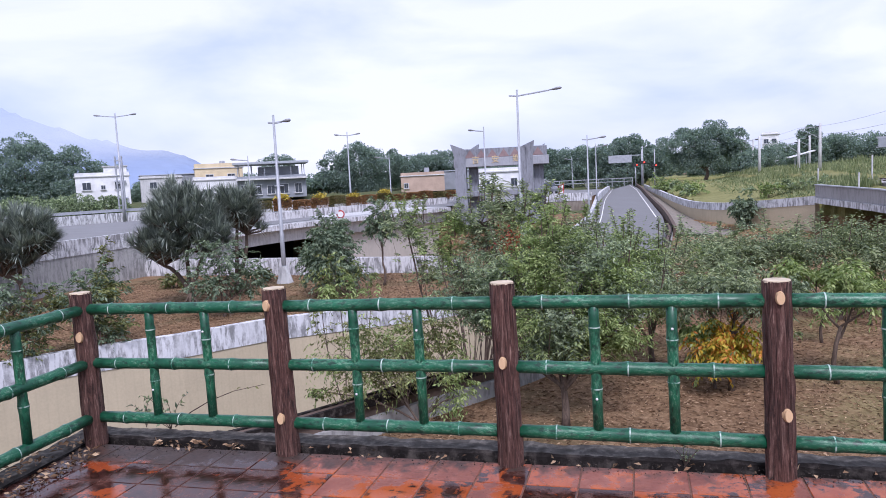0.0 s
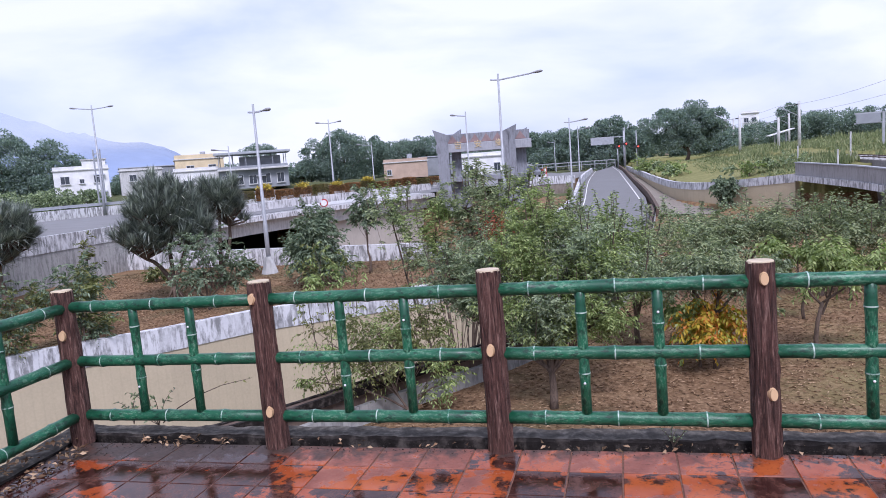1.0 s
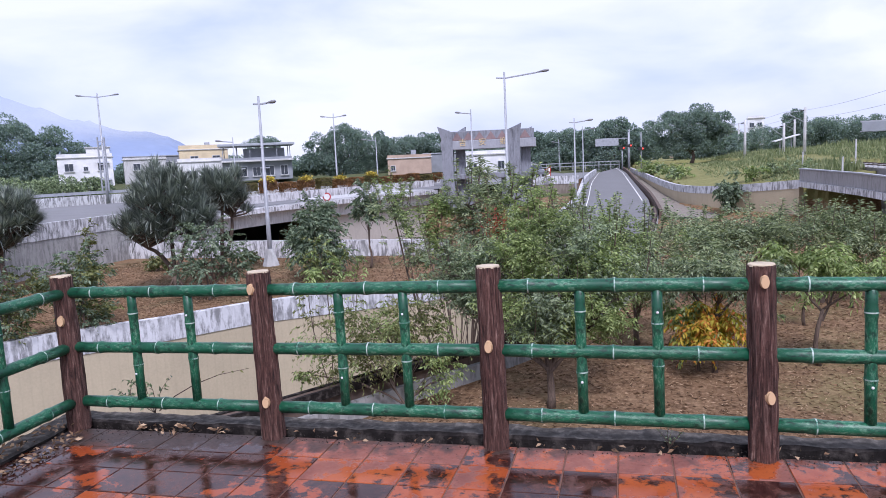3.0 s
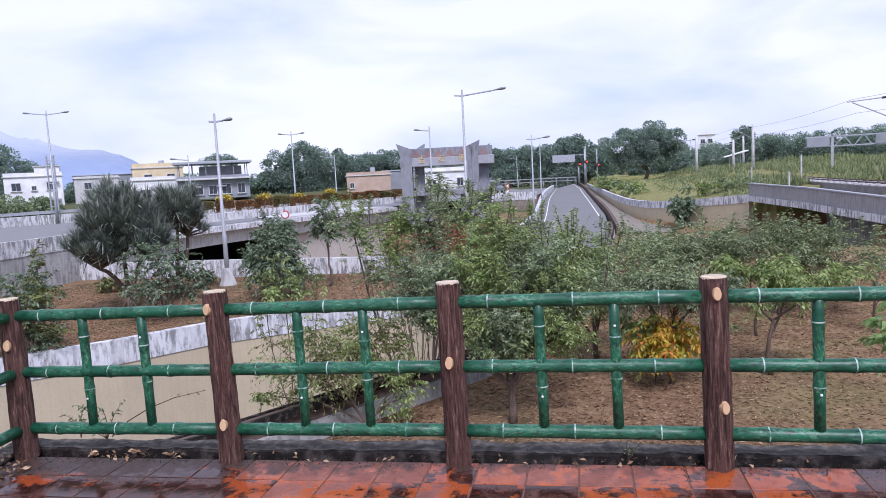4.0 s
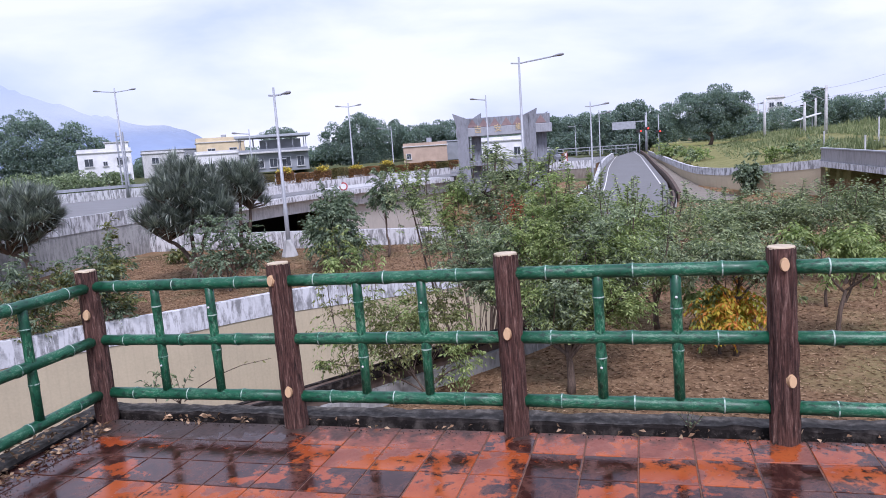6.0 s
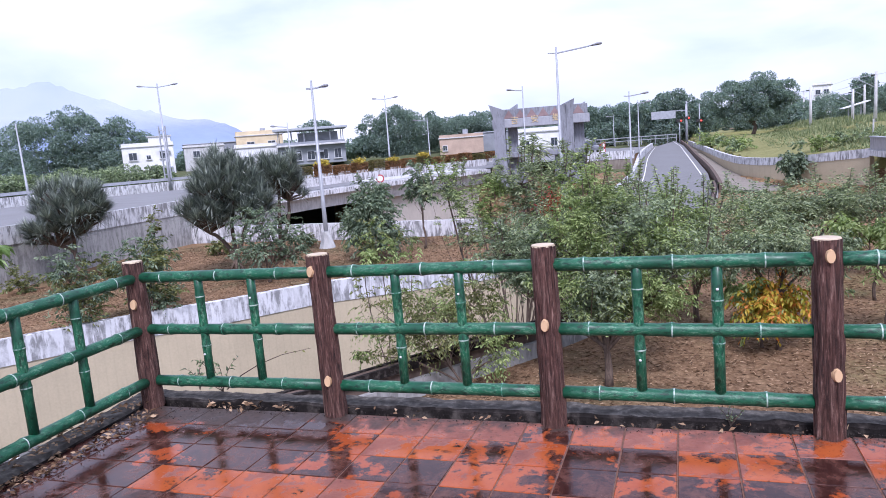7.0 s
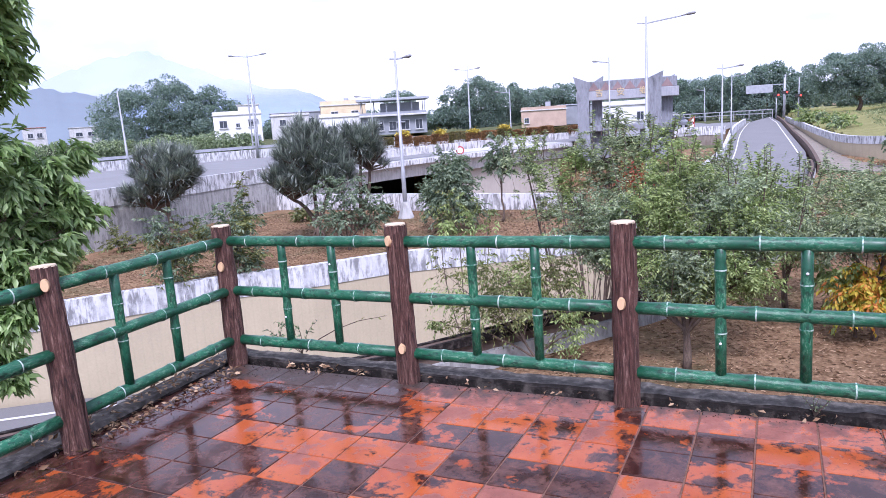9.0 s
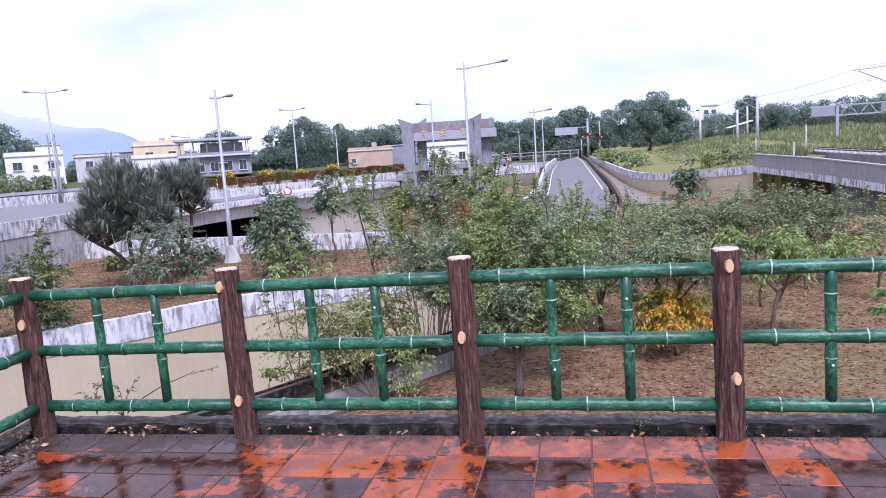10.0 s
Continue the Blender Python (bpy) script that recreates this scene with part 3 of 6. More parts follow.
def railing_bay(a, b, uprights, seed, drop=(0.0, 0.0)):
    """Three bamboo rails and two uprights between the posts at a and b."""
    rnd = random.Random(seed)
    a, b = Vector((*a, 0)), Vector((*b, 0))
    d = b - a
    ang = math.degrees(math.atan2(d.y, d.x))
    bay = thing("bamboo_railing", TERRACE @ pose(a.x, a.y, 0, 0, 0, ang), "green painted concrete bamboo railing panel with worn node rings", "railing", "railing panels")
    n = d.length
    fall = math.degrees(math.atan2(drop[1] - drop[0], n))
    for z, r, off in ((1.012, 0.040, 0.0), (0.612, 0.039, 0.01), (0.208, 0.040, 0.03)):
        nodes = [0.25 + off + rnd.uniform(-0.02, 0.02), 0.735 + rnd.uniform(-0.02, 0.02), 1.215 + rnd.uniform(-0.03, 0.03)]
        bamboo("rail", n, r, nodes, bay, pose(0, 0, z - drop[0], rnd.uniform(0, 360), fall, 0))
    for k, x in enumerate(uprights):
        bamboo("upright", 0.79, 0.031, [0.25 + 0.05 * (k % 2), 0.62 - 0.07 * (k % 2)], bay, pose(x, 0, 0.24 - drop[0] - (drop[1] - drop[0]) * x / n, 0, -90, 0))
        bm = bmesh.new()
        bmesh.ops.create_uvsphere(bm, u_segments=8, v_segments=6, radius=0.008)
        bmesh.ops.translate(bm, vec=(x, -0.034, 0.208 + (0.22, 0.64)[k % 2]), verts=bm.verts)
        part("screw_cap", bm, M_white, bay, "small white screw cap")
    return bay


FRONT = [-3.13, -1.545, -0.005, 1.525, 3.07, 4.62, 6.15, 7.7]
KNOTS = {0: [(18, 0.82)], 1: [(-14, 1.03), (8, 0.265)], 2: [(-4, 0.655)], 3: [(2, 1.025), (20, 0.375)], 4: [(10, 0.7)], 5: [(0, 0.5)], 6: [(5, 0.9)], 7: [(0, 0.4)]}
for k, x in enumerate(FRONT):
    railing_post(x, 0, KNOTS[k], 0, -0.6 if k < 2 else 0, 0.072, 1.135 if k < 3 else 1.11)
LEFT = [-1.57, -3.14, -4.71, -6.28]
for k, y in enumerate(LEFT):
    railing_post(-2.985 + 0.11 * k, y, [(50, 1.03)] if k == 0 else [(80, 0.6)], 0, -2.2)
# the rails dip a little past the third post
SAG = (0, 0, 0, 0.014, 0.04, 0.05, 0.05, 0.05)
for k in range(len(FRONT) - 1):
    n = FRONT[k + 1] - FRONT[k]
    railing_bay((FRONT[k], 0.01), (FRONT[k + 1], 0.01), (n * 0.352, n * 0.638), 11 + k, SAG[k:k + 2])
for k, (y0, y1) in enumerate(zip([0.0] + LEFT, LEFT)):
    railing_bay((-3.13 + 0.115 * k, y0), (-3.015 + 0.115 * k, y1), (abs(y1 - y0) * 0.40, abs(y1 - y0) * 0.70), 40 + k)

# kerb below the railing
for name, m_, n in (("kerb", pose(-3.35, 0.2, -0.012, 0, 0, 0), 12.5), ("kerb", pose(-3.28, 0.2, -0.012, 0, 0, -85.8), 8.0)):
    bm = bmesh.new()
    steps = int(n / 0.04)
    vs = []
    for i in range(steps + 1):
        x = n * i / steps
        j = lambda s: 0.014 * noise.noise(Vector((x * 6, s * 3.1, n))) + 0.007 * noise.noise(Vector((x * 21, s * 7.7, n)))
        vs.append([bm.verts.new(p) for p in ((x, -0.13 + j(1), -0.05), (x, -0.13 + j(2), 0.040 + j(3)), (x, -0.112 + j(4), 0.053 + j(5)), (x, 0.05 + j(6), 0.052 + j(7)), (x, 0.07 + j(8), 0.03), (x, 0.07, -0.45))])
    for p, q in zip(vs, vs[1:]):
        for i in range(5):
            bm.faces.new((p[i], p[i + 1], q[i + 1], q[i]))
    bmesh.ops.recalc_face_normals(bm, faces=bm.faces)
    bm.faces.ensure_lookup_table()
    # paler top than front: daylight on the kerb is put into these two colours
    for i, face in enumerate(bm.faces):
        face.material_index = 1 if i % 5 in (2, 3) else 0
    k_ob = tagged(part(name, bm, M_kerb, None, smooth=False), "wet black-stained concrete kerb under the railing, with shade and sky light in its colours", "kerb", kind="structure")
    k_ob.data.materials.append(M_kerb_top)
    k_ob.matrix_world = TERRACE @ m_
# ---- trees and shrubs ----
F_mid = foliage("leaf_mid_green", (0.085, 0.12, 0.08), (0.25, 0.32, 0.20), (0.50, 0.58, 0.37), 0.5, 0.38)
F_grey = foliage("leaf_grey_green", (0.085, 0.12, 0.07), (0.235, 0.29, 0.165), (0.50, 0.56, 0.33), 0.5, 0.38)
F_lime = foliage("leaf_lime", (0.12, 0.17, 0.06), (0.28, 0.37, 0.135), (0.50, 0.58, 0.25), 0.5, 0.34)
F_deep = foliage("leaf_deep_green", (0.10, 0.17, 0.06), (0.25, 0.38, 0.14), (0.44, 0.58, 0.27), 0.35, 0.36)
# far leaves paled towards blue: distance haze mixed into the leaf colour
F_far_haze = foliage("leaf_far_haze", (0.14, 0.20, 0.195), (0.225, 0.305, 0.285), (0.34, 0.42, 0.37), 0.8, 0.45)
F_strap = foliage("leaf_strap_blue_green", (0.10, 0.125, 0.115), (0.225, 0.265, 0.23), (0.46, 0.51, 0.43), 0.5, 0.12)
F_autumn = foliage("leaf_yellow_orange", (0.22, 0.26, 0.03), (0.62, 0.46, 0.05), (0.70, 0.22, 0.06))
F_bush = foliage("leaf_dusty_bush", (0.075, 0.115, 0.075), (0.165, 0.225, 0.145), (0.31, 0.38, 0.25), 0.6)
F_brown = foliage("leaf_brown_green", (0.08, 0.095, 0.03), (0.17, 0.19, 0.065), (0.28, 0.28, 0.11))
F_hedge = foliage("leaf_rusty_hedge", (0.13, 0.09, 0.04), (0.27, 0.14, 0.06), (0.38, 0.19, 0.08), 0.7, 0.1)
F_hedge_green = foliage("leaf_olive_hedge", (0.09, 0.09, 0.03), (0.17, 0.16, 0.06), (0.27, 0.20, 0.08), 0.7, 0.1)
F_flower = foliage("yellow_flowers", (0.30, 0.24, 0.03), (0.55, 0.42, 0.05), (0.65, 0.52, 0.12), 0.7, 0.1)
F_litter = foliage("dry_leaves", (0.06, 0.035, 0.02), (0.25, 0.15, 0.085), (0.55, 0.39, 0.25), 0.9, 0.1)
F_grass = foliage("tall_grass", (0.13, 0.175, 0.085), (0.235, 0.28, 0.14), (0.40, 0.42, 0.24), 0.8, 0.3)


def blades(rng, pos, way, length, width, droop=0.0, flat=0.6):
    """Pointed leaves: base at pos, along way; a folded rhombus each."""
    n = len(pos)
    way = way / (np.linalg.norm(way, axis=1, keepdims=True) + 1e-9)
    way[:, 2] -= droop
    way /= np.linalg.norm(way, axis=1, keepdims=True) + 1e-9
    up = rng.normal(size=(n, 3)) * (1 - flat) + np.array([0, 0, 1.0]) * flat
    side = np.cross(way, up)
    side /= np.linalg.norm(side, axis=1, keepdims=True) + 1e-9
    nor = np.cross(side, way)
    l = (length * rng.uniform(0.65, 1.25, n))[:, None]
    w = (width * rng.uniform(0.7, 1.2, n))[:, None]
    mid = pos + way * l * 0.45
    v = np.stack([pos, mid + side * w / 2 + nor * w * 0.18, pos + way * l - nor * l * 0.12, mid - side * w / 2 + nor * w * 0.18], 1).reshape(-1, 3)
    b = np.arange(n)[:, None] * 4
    return v, np.concatenate([b + [0, 1, 2], b + [0, 2, 3]], 1).reshape(-1, 3)


def mesh_np(name, v, f, mat, parent=None, label=""):
    me = bpy.data.meshes.new(name)
    nv, nf, k = len(v), len(f), f.shape[1]
    me.vertices.add(nv)
    me.vertices.foreach_set("co", np.asarray(v, np.float32).ravel())
    me.loops.add(nf * k)
    me.loops.foreach_set("vertex_index", np.asarray(f, np.int32).ravel())
    me.polygons.add(nf)
    me.polygons.foreach_set("loop_start", np.arange(0, nf * k, k, dtype=np.int32))
    me.update(calc_edges=True)
    me.materials.append(mat)
    ob = new(name, me)
    if parent is not None:
        ob.parent = parent
    return tagged(ob, label)


def bent(a, b, sag, rng, k=4):
    a, b = np.array(a, float), np.array(b, float)
    j = rng.normal(size=3) * np.linalg.norm(b - a) * 0.06
    return [tuple(a + (b - a) * t + (j + np.array([0, 0, sag])) * 4 * t * (1 - t)) for t in np.linspace(0, 1, k)]


def tree(seed, base, lobes, leaf, count, mats, label, tips=16, droop=0.3, pinnate=True, trunk_r=0.09, name="tree", fork=0.35, spray=0.75, bark=None, shoots=0):
    """base: x, y on the ground. lobes: x, y, z, half width, half height of each part of the crown. leaf: length, width. count: leaves in all."""
    rng = np.random.default_rng(seed)
    gz0 = ground_at(*base) - 0.03
    o = np.array([base[0], base[1], gz0])
    ob = thing(name, Matrix.Translation(Vector(o)), label, "tree" if name == "tree" else "shrub", "")
    L = np.array(lobes, float)
    L[:, :3] -= o
    top = L[:, 2].max()
    fz = max(0.12, fork * L[:, 2].min() if L[:, 2].min() > 0.4 else fork * top * 0.4)
    lean = L[:, :2].mean(0) * 0.15
    f_pt = np.array([lean[0], lean[1], fz])
    wood = [tube([(0, 0, 0), *bent((0, 0, 0), f_pt, 0, rng, 5)[1:]], list(np.linspace(trunk_r * 1.35, trunk_r * 0.85, 5)), 9)]
    vol = L[:, 3] ** 2 * L[:, 4]
    share = vol ** 0.6 / (vol ** 0.6).sum()
    all_p, all_w = [], []
    for lobe, s in zip(L, share):
        c, rx, rz = lobe[:3], lobe[3], lobe[4]
        start = f_pt * rng.uniform(0.75, 1.0)
        mid = c - np.array([0, 0, rz * 0.45])
        path = bent(start, mid, 0.08 * np.linalg.norm(mid - start), rng, 5)
        wood.append(tube(path, list(np.linspace(trunk_r * 0.62, trunk_r * 0.26, 5)), 6, False))
        m = max(5, int(tips * len(L) * s))
        d = rng.normal(size=(m, 3))
        d /= np.linalg.norm(d, axis=1, keepdims=True)
        r = rng.uniform(0.35, 1.0, m) ** 0.5
        ends = c + d * r[:, None] * np.array([rx, rx, rz])
        per = max(4, int(count * s / m))
        for e in ends:
            k = rng.integers(1, 5)
            p = bent(path[k], e, 0.05, rng, 4)
            wood.append(tube(p, [trunk_r * 0.2, trunk_r * 0.13, trunk_r * 0.08, trunk_r * 0.03], 4, False))
            pa = np.array(p)
            size = spray * (rx + rz) / 2
            out = (pa[-1] - pa[1]) / (np.linalg.norm(pa[-1] - pa[1]) + 1e-6)
            n_tw = max(2, per // 14)
            for _ in range(n_tw):
                t0 = rng.uniform(0.15, 1.05)
                q0 = pa[1] + (pa[-1] - pa[1]) * t0
                w = out * 0.55 + rng.normal(size=3) * 0.85
                w[2] = w[2] * 0.6 + 0.12
                w /= np.linalg.norm(w) + 1e-6
                ln = size * rng.uniform(0.5, 1.3)
                kk = max(3, per // n_tw)
                tt = np.linspace(0.1, 1, kk)
                bend = np.array([0, 0, -1.0]) * ln * droop * 0.7
                pts = q0 + w * ln * tt[:, None] + bend * (tt ** 2)[:, None]
                tan = w + bend / ln * 2 * tt[:, None]
                sd = np.cross(tan, [0, 0, 1.0])
                sd /= np.linalg.norm(sd, axis=1, keepdims=True) + 1e-6
                sign = np.where(np.arange(kk) % 2 == 0, 1.0, -1.0)[:, None]
                ways = tan * (0.55 if pinnate else 0.8) + sd * sign * (0.9 if pinnate else 0.5) + rng.normal(size=(kk, 3)) * 0.28
                all_p.append(pts + rng.normal(size=(kk, 3)) * leaf[0] * 0.15)
                all_w.append(ways)
    # upright young shoots above the crown
    for c, rx, rz in ((l[:3], l[3], l[4]) for l in L):
        for _ in range(shoots):
            a, r = rng.uniform(0, 2 * math.pi), rng.uniform(0.1, 0.95)
            q0 = c + np.array([rx * r * math.cos(a), rx * r * math.sin(a), rz * math.sqrt(1 - r * r) * 0.75])
            w = np.array([math.cos(a) * 0.35 * r, math.sin(a) * 0.35 * r, 1.0]) + rng.normal(size=3) * 0.12
            ln = rng.uniform(0.25, 0.6)
            wood.append(tube([tuple(q0 - w * 0.3), tuple(q0 + w * ln * 0.5), tuple(q0 + w * ln)], [0.012, 0.008, 0.003], 4, False))
            kk = 44
            tt = np.linspace(0.05, 1, kk)[:, None]
            sp = rng.uniform(0, 2 * math.pi, kk)
            all_p.append(q0 + w * ln * tt)
            all_w.append(np.stack([np.cos(sp), np.sin(sp), rng.uniform(0.2, 0.9, kk)], 1))
    v, f = joined(wood)
    mesh_ob("trunk", v, f, bark or M_trunk, ob, smooth=True)
    P, W = np.concatenate(all_p), np.concatenate(all_w)
    if not isinstance(mats, tuple):
        mats = (mats,)
    pick = (np.array([noise.noise(Vector(p * 0.9 + seed)) for p in P]) + rng.normal(size=len(P)) * 0.15) > 0.08 if len(mats) > 1 else np.zeros(len(P), bool)
    for k, mt in enumerate(mats):
        sel = pick if k else ~pick
        if sel.any():
            v, f = blades(rng, P[sel], W[sel], leaf[0], leaf[1], droop)
            mesh_np("crown", v, f, mt, ob)
    return ob


t_mid = tree(1, (-0.64, 8.92), [(-0.75, 9.00, -0.95, 1.0, 0.6), (-1.65, 9.38, 0.0, 1.0, 0.6), (-0.11, 9.39, -0.05, 1.0, 0.6), (-2.55, 9.27, -0.35, 0.75, 0.4), (0.7, 9.6, -0.4, 0.75, 0.5), (0.35, 9.1, -1.0, 0.85, 0.5), (-0.7, 8.8, -1.4, 0.75, 0.35), (-1.0, 9.80, 0.55, 0.75, 0.35), (-2.2, 9.0, -0.75, 0.6, 0.3)],
     (0.085, 0.03), 60000, (F_mid, F_lime), "young spreading tree with feathery green leaves and a thin trunk", 30, 0.3, trunk_r=0.065, fork=0.5, spray=0.5, shoots=5)
rng_r = np.random.default_rng(12)
q = rng_r.normal(size=(130, 3)) * 0.14 + np.array([-1.05, 0.5, 3.55])
v, f = blades(rng_r, q, rng_r.normal(size=q.shape), 0.09, 0.035, 0.3)
mesh_np("red_leaves", v, f, foliage("leaf_red", (0.20, 0.03, 0.02), (0.34, 0.07, 0.04), (0.42, 0.15, 0.07)), t_mid, "cluster of reddish leaves")
tree(2, (-3.3, 8.25), [(-4.04, 8.64, -1.26, 0.92, 0.52), (-4.65, 8.06, -1.36, 0.84, 0.56), (-3.24, 9.13, -1.36, 0.87, 0.58), (-3.83, 8.29, -1.85, 0.96, 0.51), (-2.76, 8.53, -2.23, 0.51, 0.51), (-4.96, 7.59, -2.02, 0.39, 0.28)],
     (0.085, 0.036), 9500, (F_brown, F_lime), "sparse drooping sapling with brownish green leaves by the wall", 13, 0.5, trunk_r=0.04, fork=0.3)
tree(3, (-3.58, 13.90), [(-5.19, 13.43, 0.70, 0.75, 0.42), (-4.20, 14.13, 0.05, 0.8, 0.6), (-3.27, 13.97, 0.84, 0.91, 0.69), (-2.09, 14.70, 0.85, 0.8, 0.5), (-0.95, 14.64, 0.2, 0.85, 0.55), (-2.3, 14.2, -0.5, 1.1, 0.6)],
     (0.105, 0.038), 26000, (F_grey, F_lime), "young tree with light feathery upright shoots", 22, 0.2, trunk_r=0.08, fork=0.3, spray=0.5, shoots=8)
tree(4, (1.05, 13.42), [(0.25, 13.41, -0.30, 0.87, 0.72), (0.75, 13.6, -0.05, 0.85, 0.5), (1.46, 13.61, -0.50, 1.03, 0.66), (1.04, 13.12, -1.24, 1.08, 0.50)], (0.095, 0.035), 13000, (F_grey, F_lime), "low spreading tree with grey-green feathery leaves", 18, 0.3, trunk_r=0.06, shoots=6)
tree(5, (4.14, 18.67), [(2.69, 18.84, -0.6, 1.33, 0.5), (4.23, 19.27, -0.6, 1.56, 0.52), (5.11, 18.00, -0.76, 1.30, 0.56), (3.50, 18.76, -1.05, 1.33, 0.48)], (0.12, 0.042), 17000, (F_grey, F_mid), "low wide tree with fine grey-green foliage", 18, 0.25, trunk_r=0.07, shoots=3)
tree(6, (6.37, 18.23), [(5.94, 18.34, -0.64, 1.43, 0.61), (7.31, 18.50, -0.75, 1.36, 0.6), (8.07, 17.73, -0.94, 1.33, 0.76)], (0.12, 0.042), 12000, F_grey, "thin low tree with fine grey-green foliage", 14, 0.25, trunk_r=0.07, shoots=3)
tree(7, (2.61, 11.31), [(1.83, 11.39, -0.74, 0.90, 0.31), (2.75, 11.50, -0.64, 1.04, 0.29), (3.43, 10.99, -0.80, 0.64, 0.28)], (0.10, 0.034), 13000, (F_mid, F_grey), "flat-topped young tree with dense drooping leaflets", 18, 0.45, trunk_r=0.05, fork=0.6)
tree(8, (4.79, 11.93), [(4.38, 12.02, -0.68, 0.69, 0.36), (5.14, 12.04, -0.75, 0.83, 0.39), (5.75, 11.65, -0.87, 0.82, 0.36)], (0.14, 0.052), 4200, (F_lime, F_lime), "young tree with bright yellow-green drooping leaves", 11, 0.5, trunk_r=0.045, fork=0.6)
tree(9, (2.31, 11.45), [(2.00, 11.47, -1.64, 0.55, 0.42), (2.62, 11.41, -1.80, 0.63, 0.45), (2.21, 11.25, -2.16, 0.78, 0.31)], (0.13, 0.055), 4800, (F_autumn, F_lime), "shrub with yellow, orange and green autumn leaves", 12, 0.7, trunk_r=0.03, name="shrub")
tree(10, (4.75, 4.12), [(4.30, 4.29, -0.16, 0.45, 0.30), (4.77, 4.39, 0.10, 0.62, 0.47), (5.0, 3.95, -0.06, 0.60, 0.45)], (0.17, 0.06), 1500, F_deep, "small tree with large glossy dark green leaves", 14, 0.6, False, 0.05, fork=0.7)
# island shrubs
tree(21, (-15.11, 19.58), [(-15.11, 19.58, -0.57, 1.18, 0.66), (-14.99, 19.66, -1.49, 1.46, 0.83), (-14.30, 20.11, -2.02, 0.95, 0.59), (-15.87, 19.05, -1.62, 0.83, 0.52)], (0.16, 0.075), 3600, F_bush, "loose green shrub on dry ground", 14, 0.3, False, 0.06, "shrub")
tree(22, (-16.25, 14.22), [(-16.18, 14.29, -0.95, 0.74, 0.70), (-16.51, 13.98, -1.51, 0.93, 0.6), (-16.0, 14.2, -2.3, 0.8, 0.5)], (0.16, 0.07), 4500, (F_bush, F_brown), "dusty green shrub on dry ground", 12, 0.3, False, 0.05, "shrub")
tree(23, (-12.52, 23.93), [(-12.26, 24.05, -0.11, 0.82, 0.82), (-12.54, 23.91, -1.10, 1.33, 0.90), (-12.13, 24.11, -1.90, 1.28, 0.72)], (0.19, 0.085), 11000, (F_bush, F_bush), "dense cone-shaped green bush", 22, 0.35, False, 0.07, "shrub")
tree(24, (-11.03, 26.74), [(-10.85, 26.81, 0.31, 0.81, 0.71), (-11.08, 26.72, -0.30, 0.65, 0.54)], (0.2, 0.09), 1900, F_bush, "small dark-crowned tree with several thin stems", 18, 0.3, False, 0.05, fork=0.4)
tree(25, (-6.9, 12.6), [(-6.95, 12.5, -0.5, 0.62, 0.54), (-7.25, 12.3, -1.0, 0.6, 0.45), (-6.2, 12.9, -0.8, 0.5, 0.45)], (0.13, 0.05), 1300, (F_lime, F_brown), "weedy sapling with light green drooping leaves", 10, 0.5, trunk_r=0.03, fork=0.5)
tree(26, (-17.6, 12.2), [(-17.5, 12.3, -1.3, 0.75, 0.85), (-17.4, 12.5, -2.1, 0.85, 0.6)], (0.15, 0.06), 3200, (F_bush, F_brown), "dense grey-green bush behind the white parapet", 20, 0.3, False, 0.05, "shrub")
tree(27, (-20.01, 18.91), [(-19.95, 18.95, -0.35, 0.24, 0.6), (-20.0, 18.9, -0.85, 0.32, 0.35)], (0.14, 0.06), 420, (F_brown, F_grey), "thin brownish sapling on dry ground", 8, 0.2, False, 0.035, fork=0.8)
tree(28, (-18.46, 16.26), [(-18.22, 16.48, -1.50, 0.58, 0.51), (-18.49, 16.23, -2.0, 0.80, 0.45)], (0.15, 0.06), 1700, F_bush, "low grey-green bush on the island", 14, 0.3, False, 0.04, "shrub")
for k, (x, y, s) in enumerate(((-24.5, 20.5, 0.7), (-26.3, 17.5, 0.8), (-25.7, 24.5, 0.6), (-22.3, 26, 0.55), (-20.9, 15.0, 0.55), (-25.0, 14.0, 0.8), (-9.3, 28.2, 0.55), (-14.2, 28.6, 0.5), (-18.6, 28.4, 0.5))):
    tree(40 + k, (x, y), [(x, y, ground_at(x, y) + 0.9 * s, 0.9 * s, 0.75 * s), (x + 0.4, y + 0.2, ground_at(x, y) + 0.5 * s, 0.8 * s, 0.5 * s)], (0.16, 0.07), 900, (F_brown, F_grey), "scrubby low bush at the foot of the wall", 9, 0.3, False, 0.03, "shrub")
# saplings in the park
for k, (x, y, h) in enumerate(((5.3, 15.5, 1.1), (3.9, 14.4, 0.9), (7.0, 17.5, 1.4), (8.2, 15.6, 1.5))):
    g0 = ground_at(x, y)
    tree(60 + k, (x, y), [(x, y, g0 + h, 0.5, 0.35), (x + 0.2, y, g0 + h * 0.7, 0.4, 0.25)], (0.14, 0.05), 320, (F_lime, F_mid), "thin park sapling with a few hanging leaves", 7, 0.5, True, 0.035, fork=0.8)
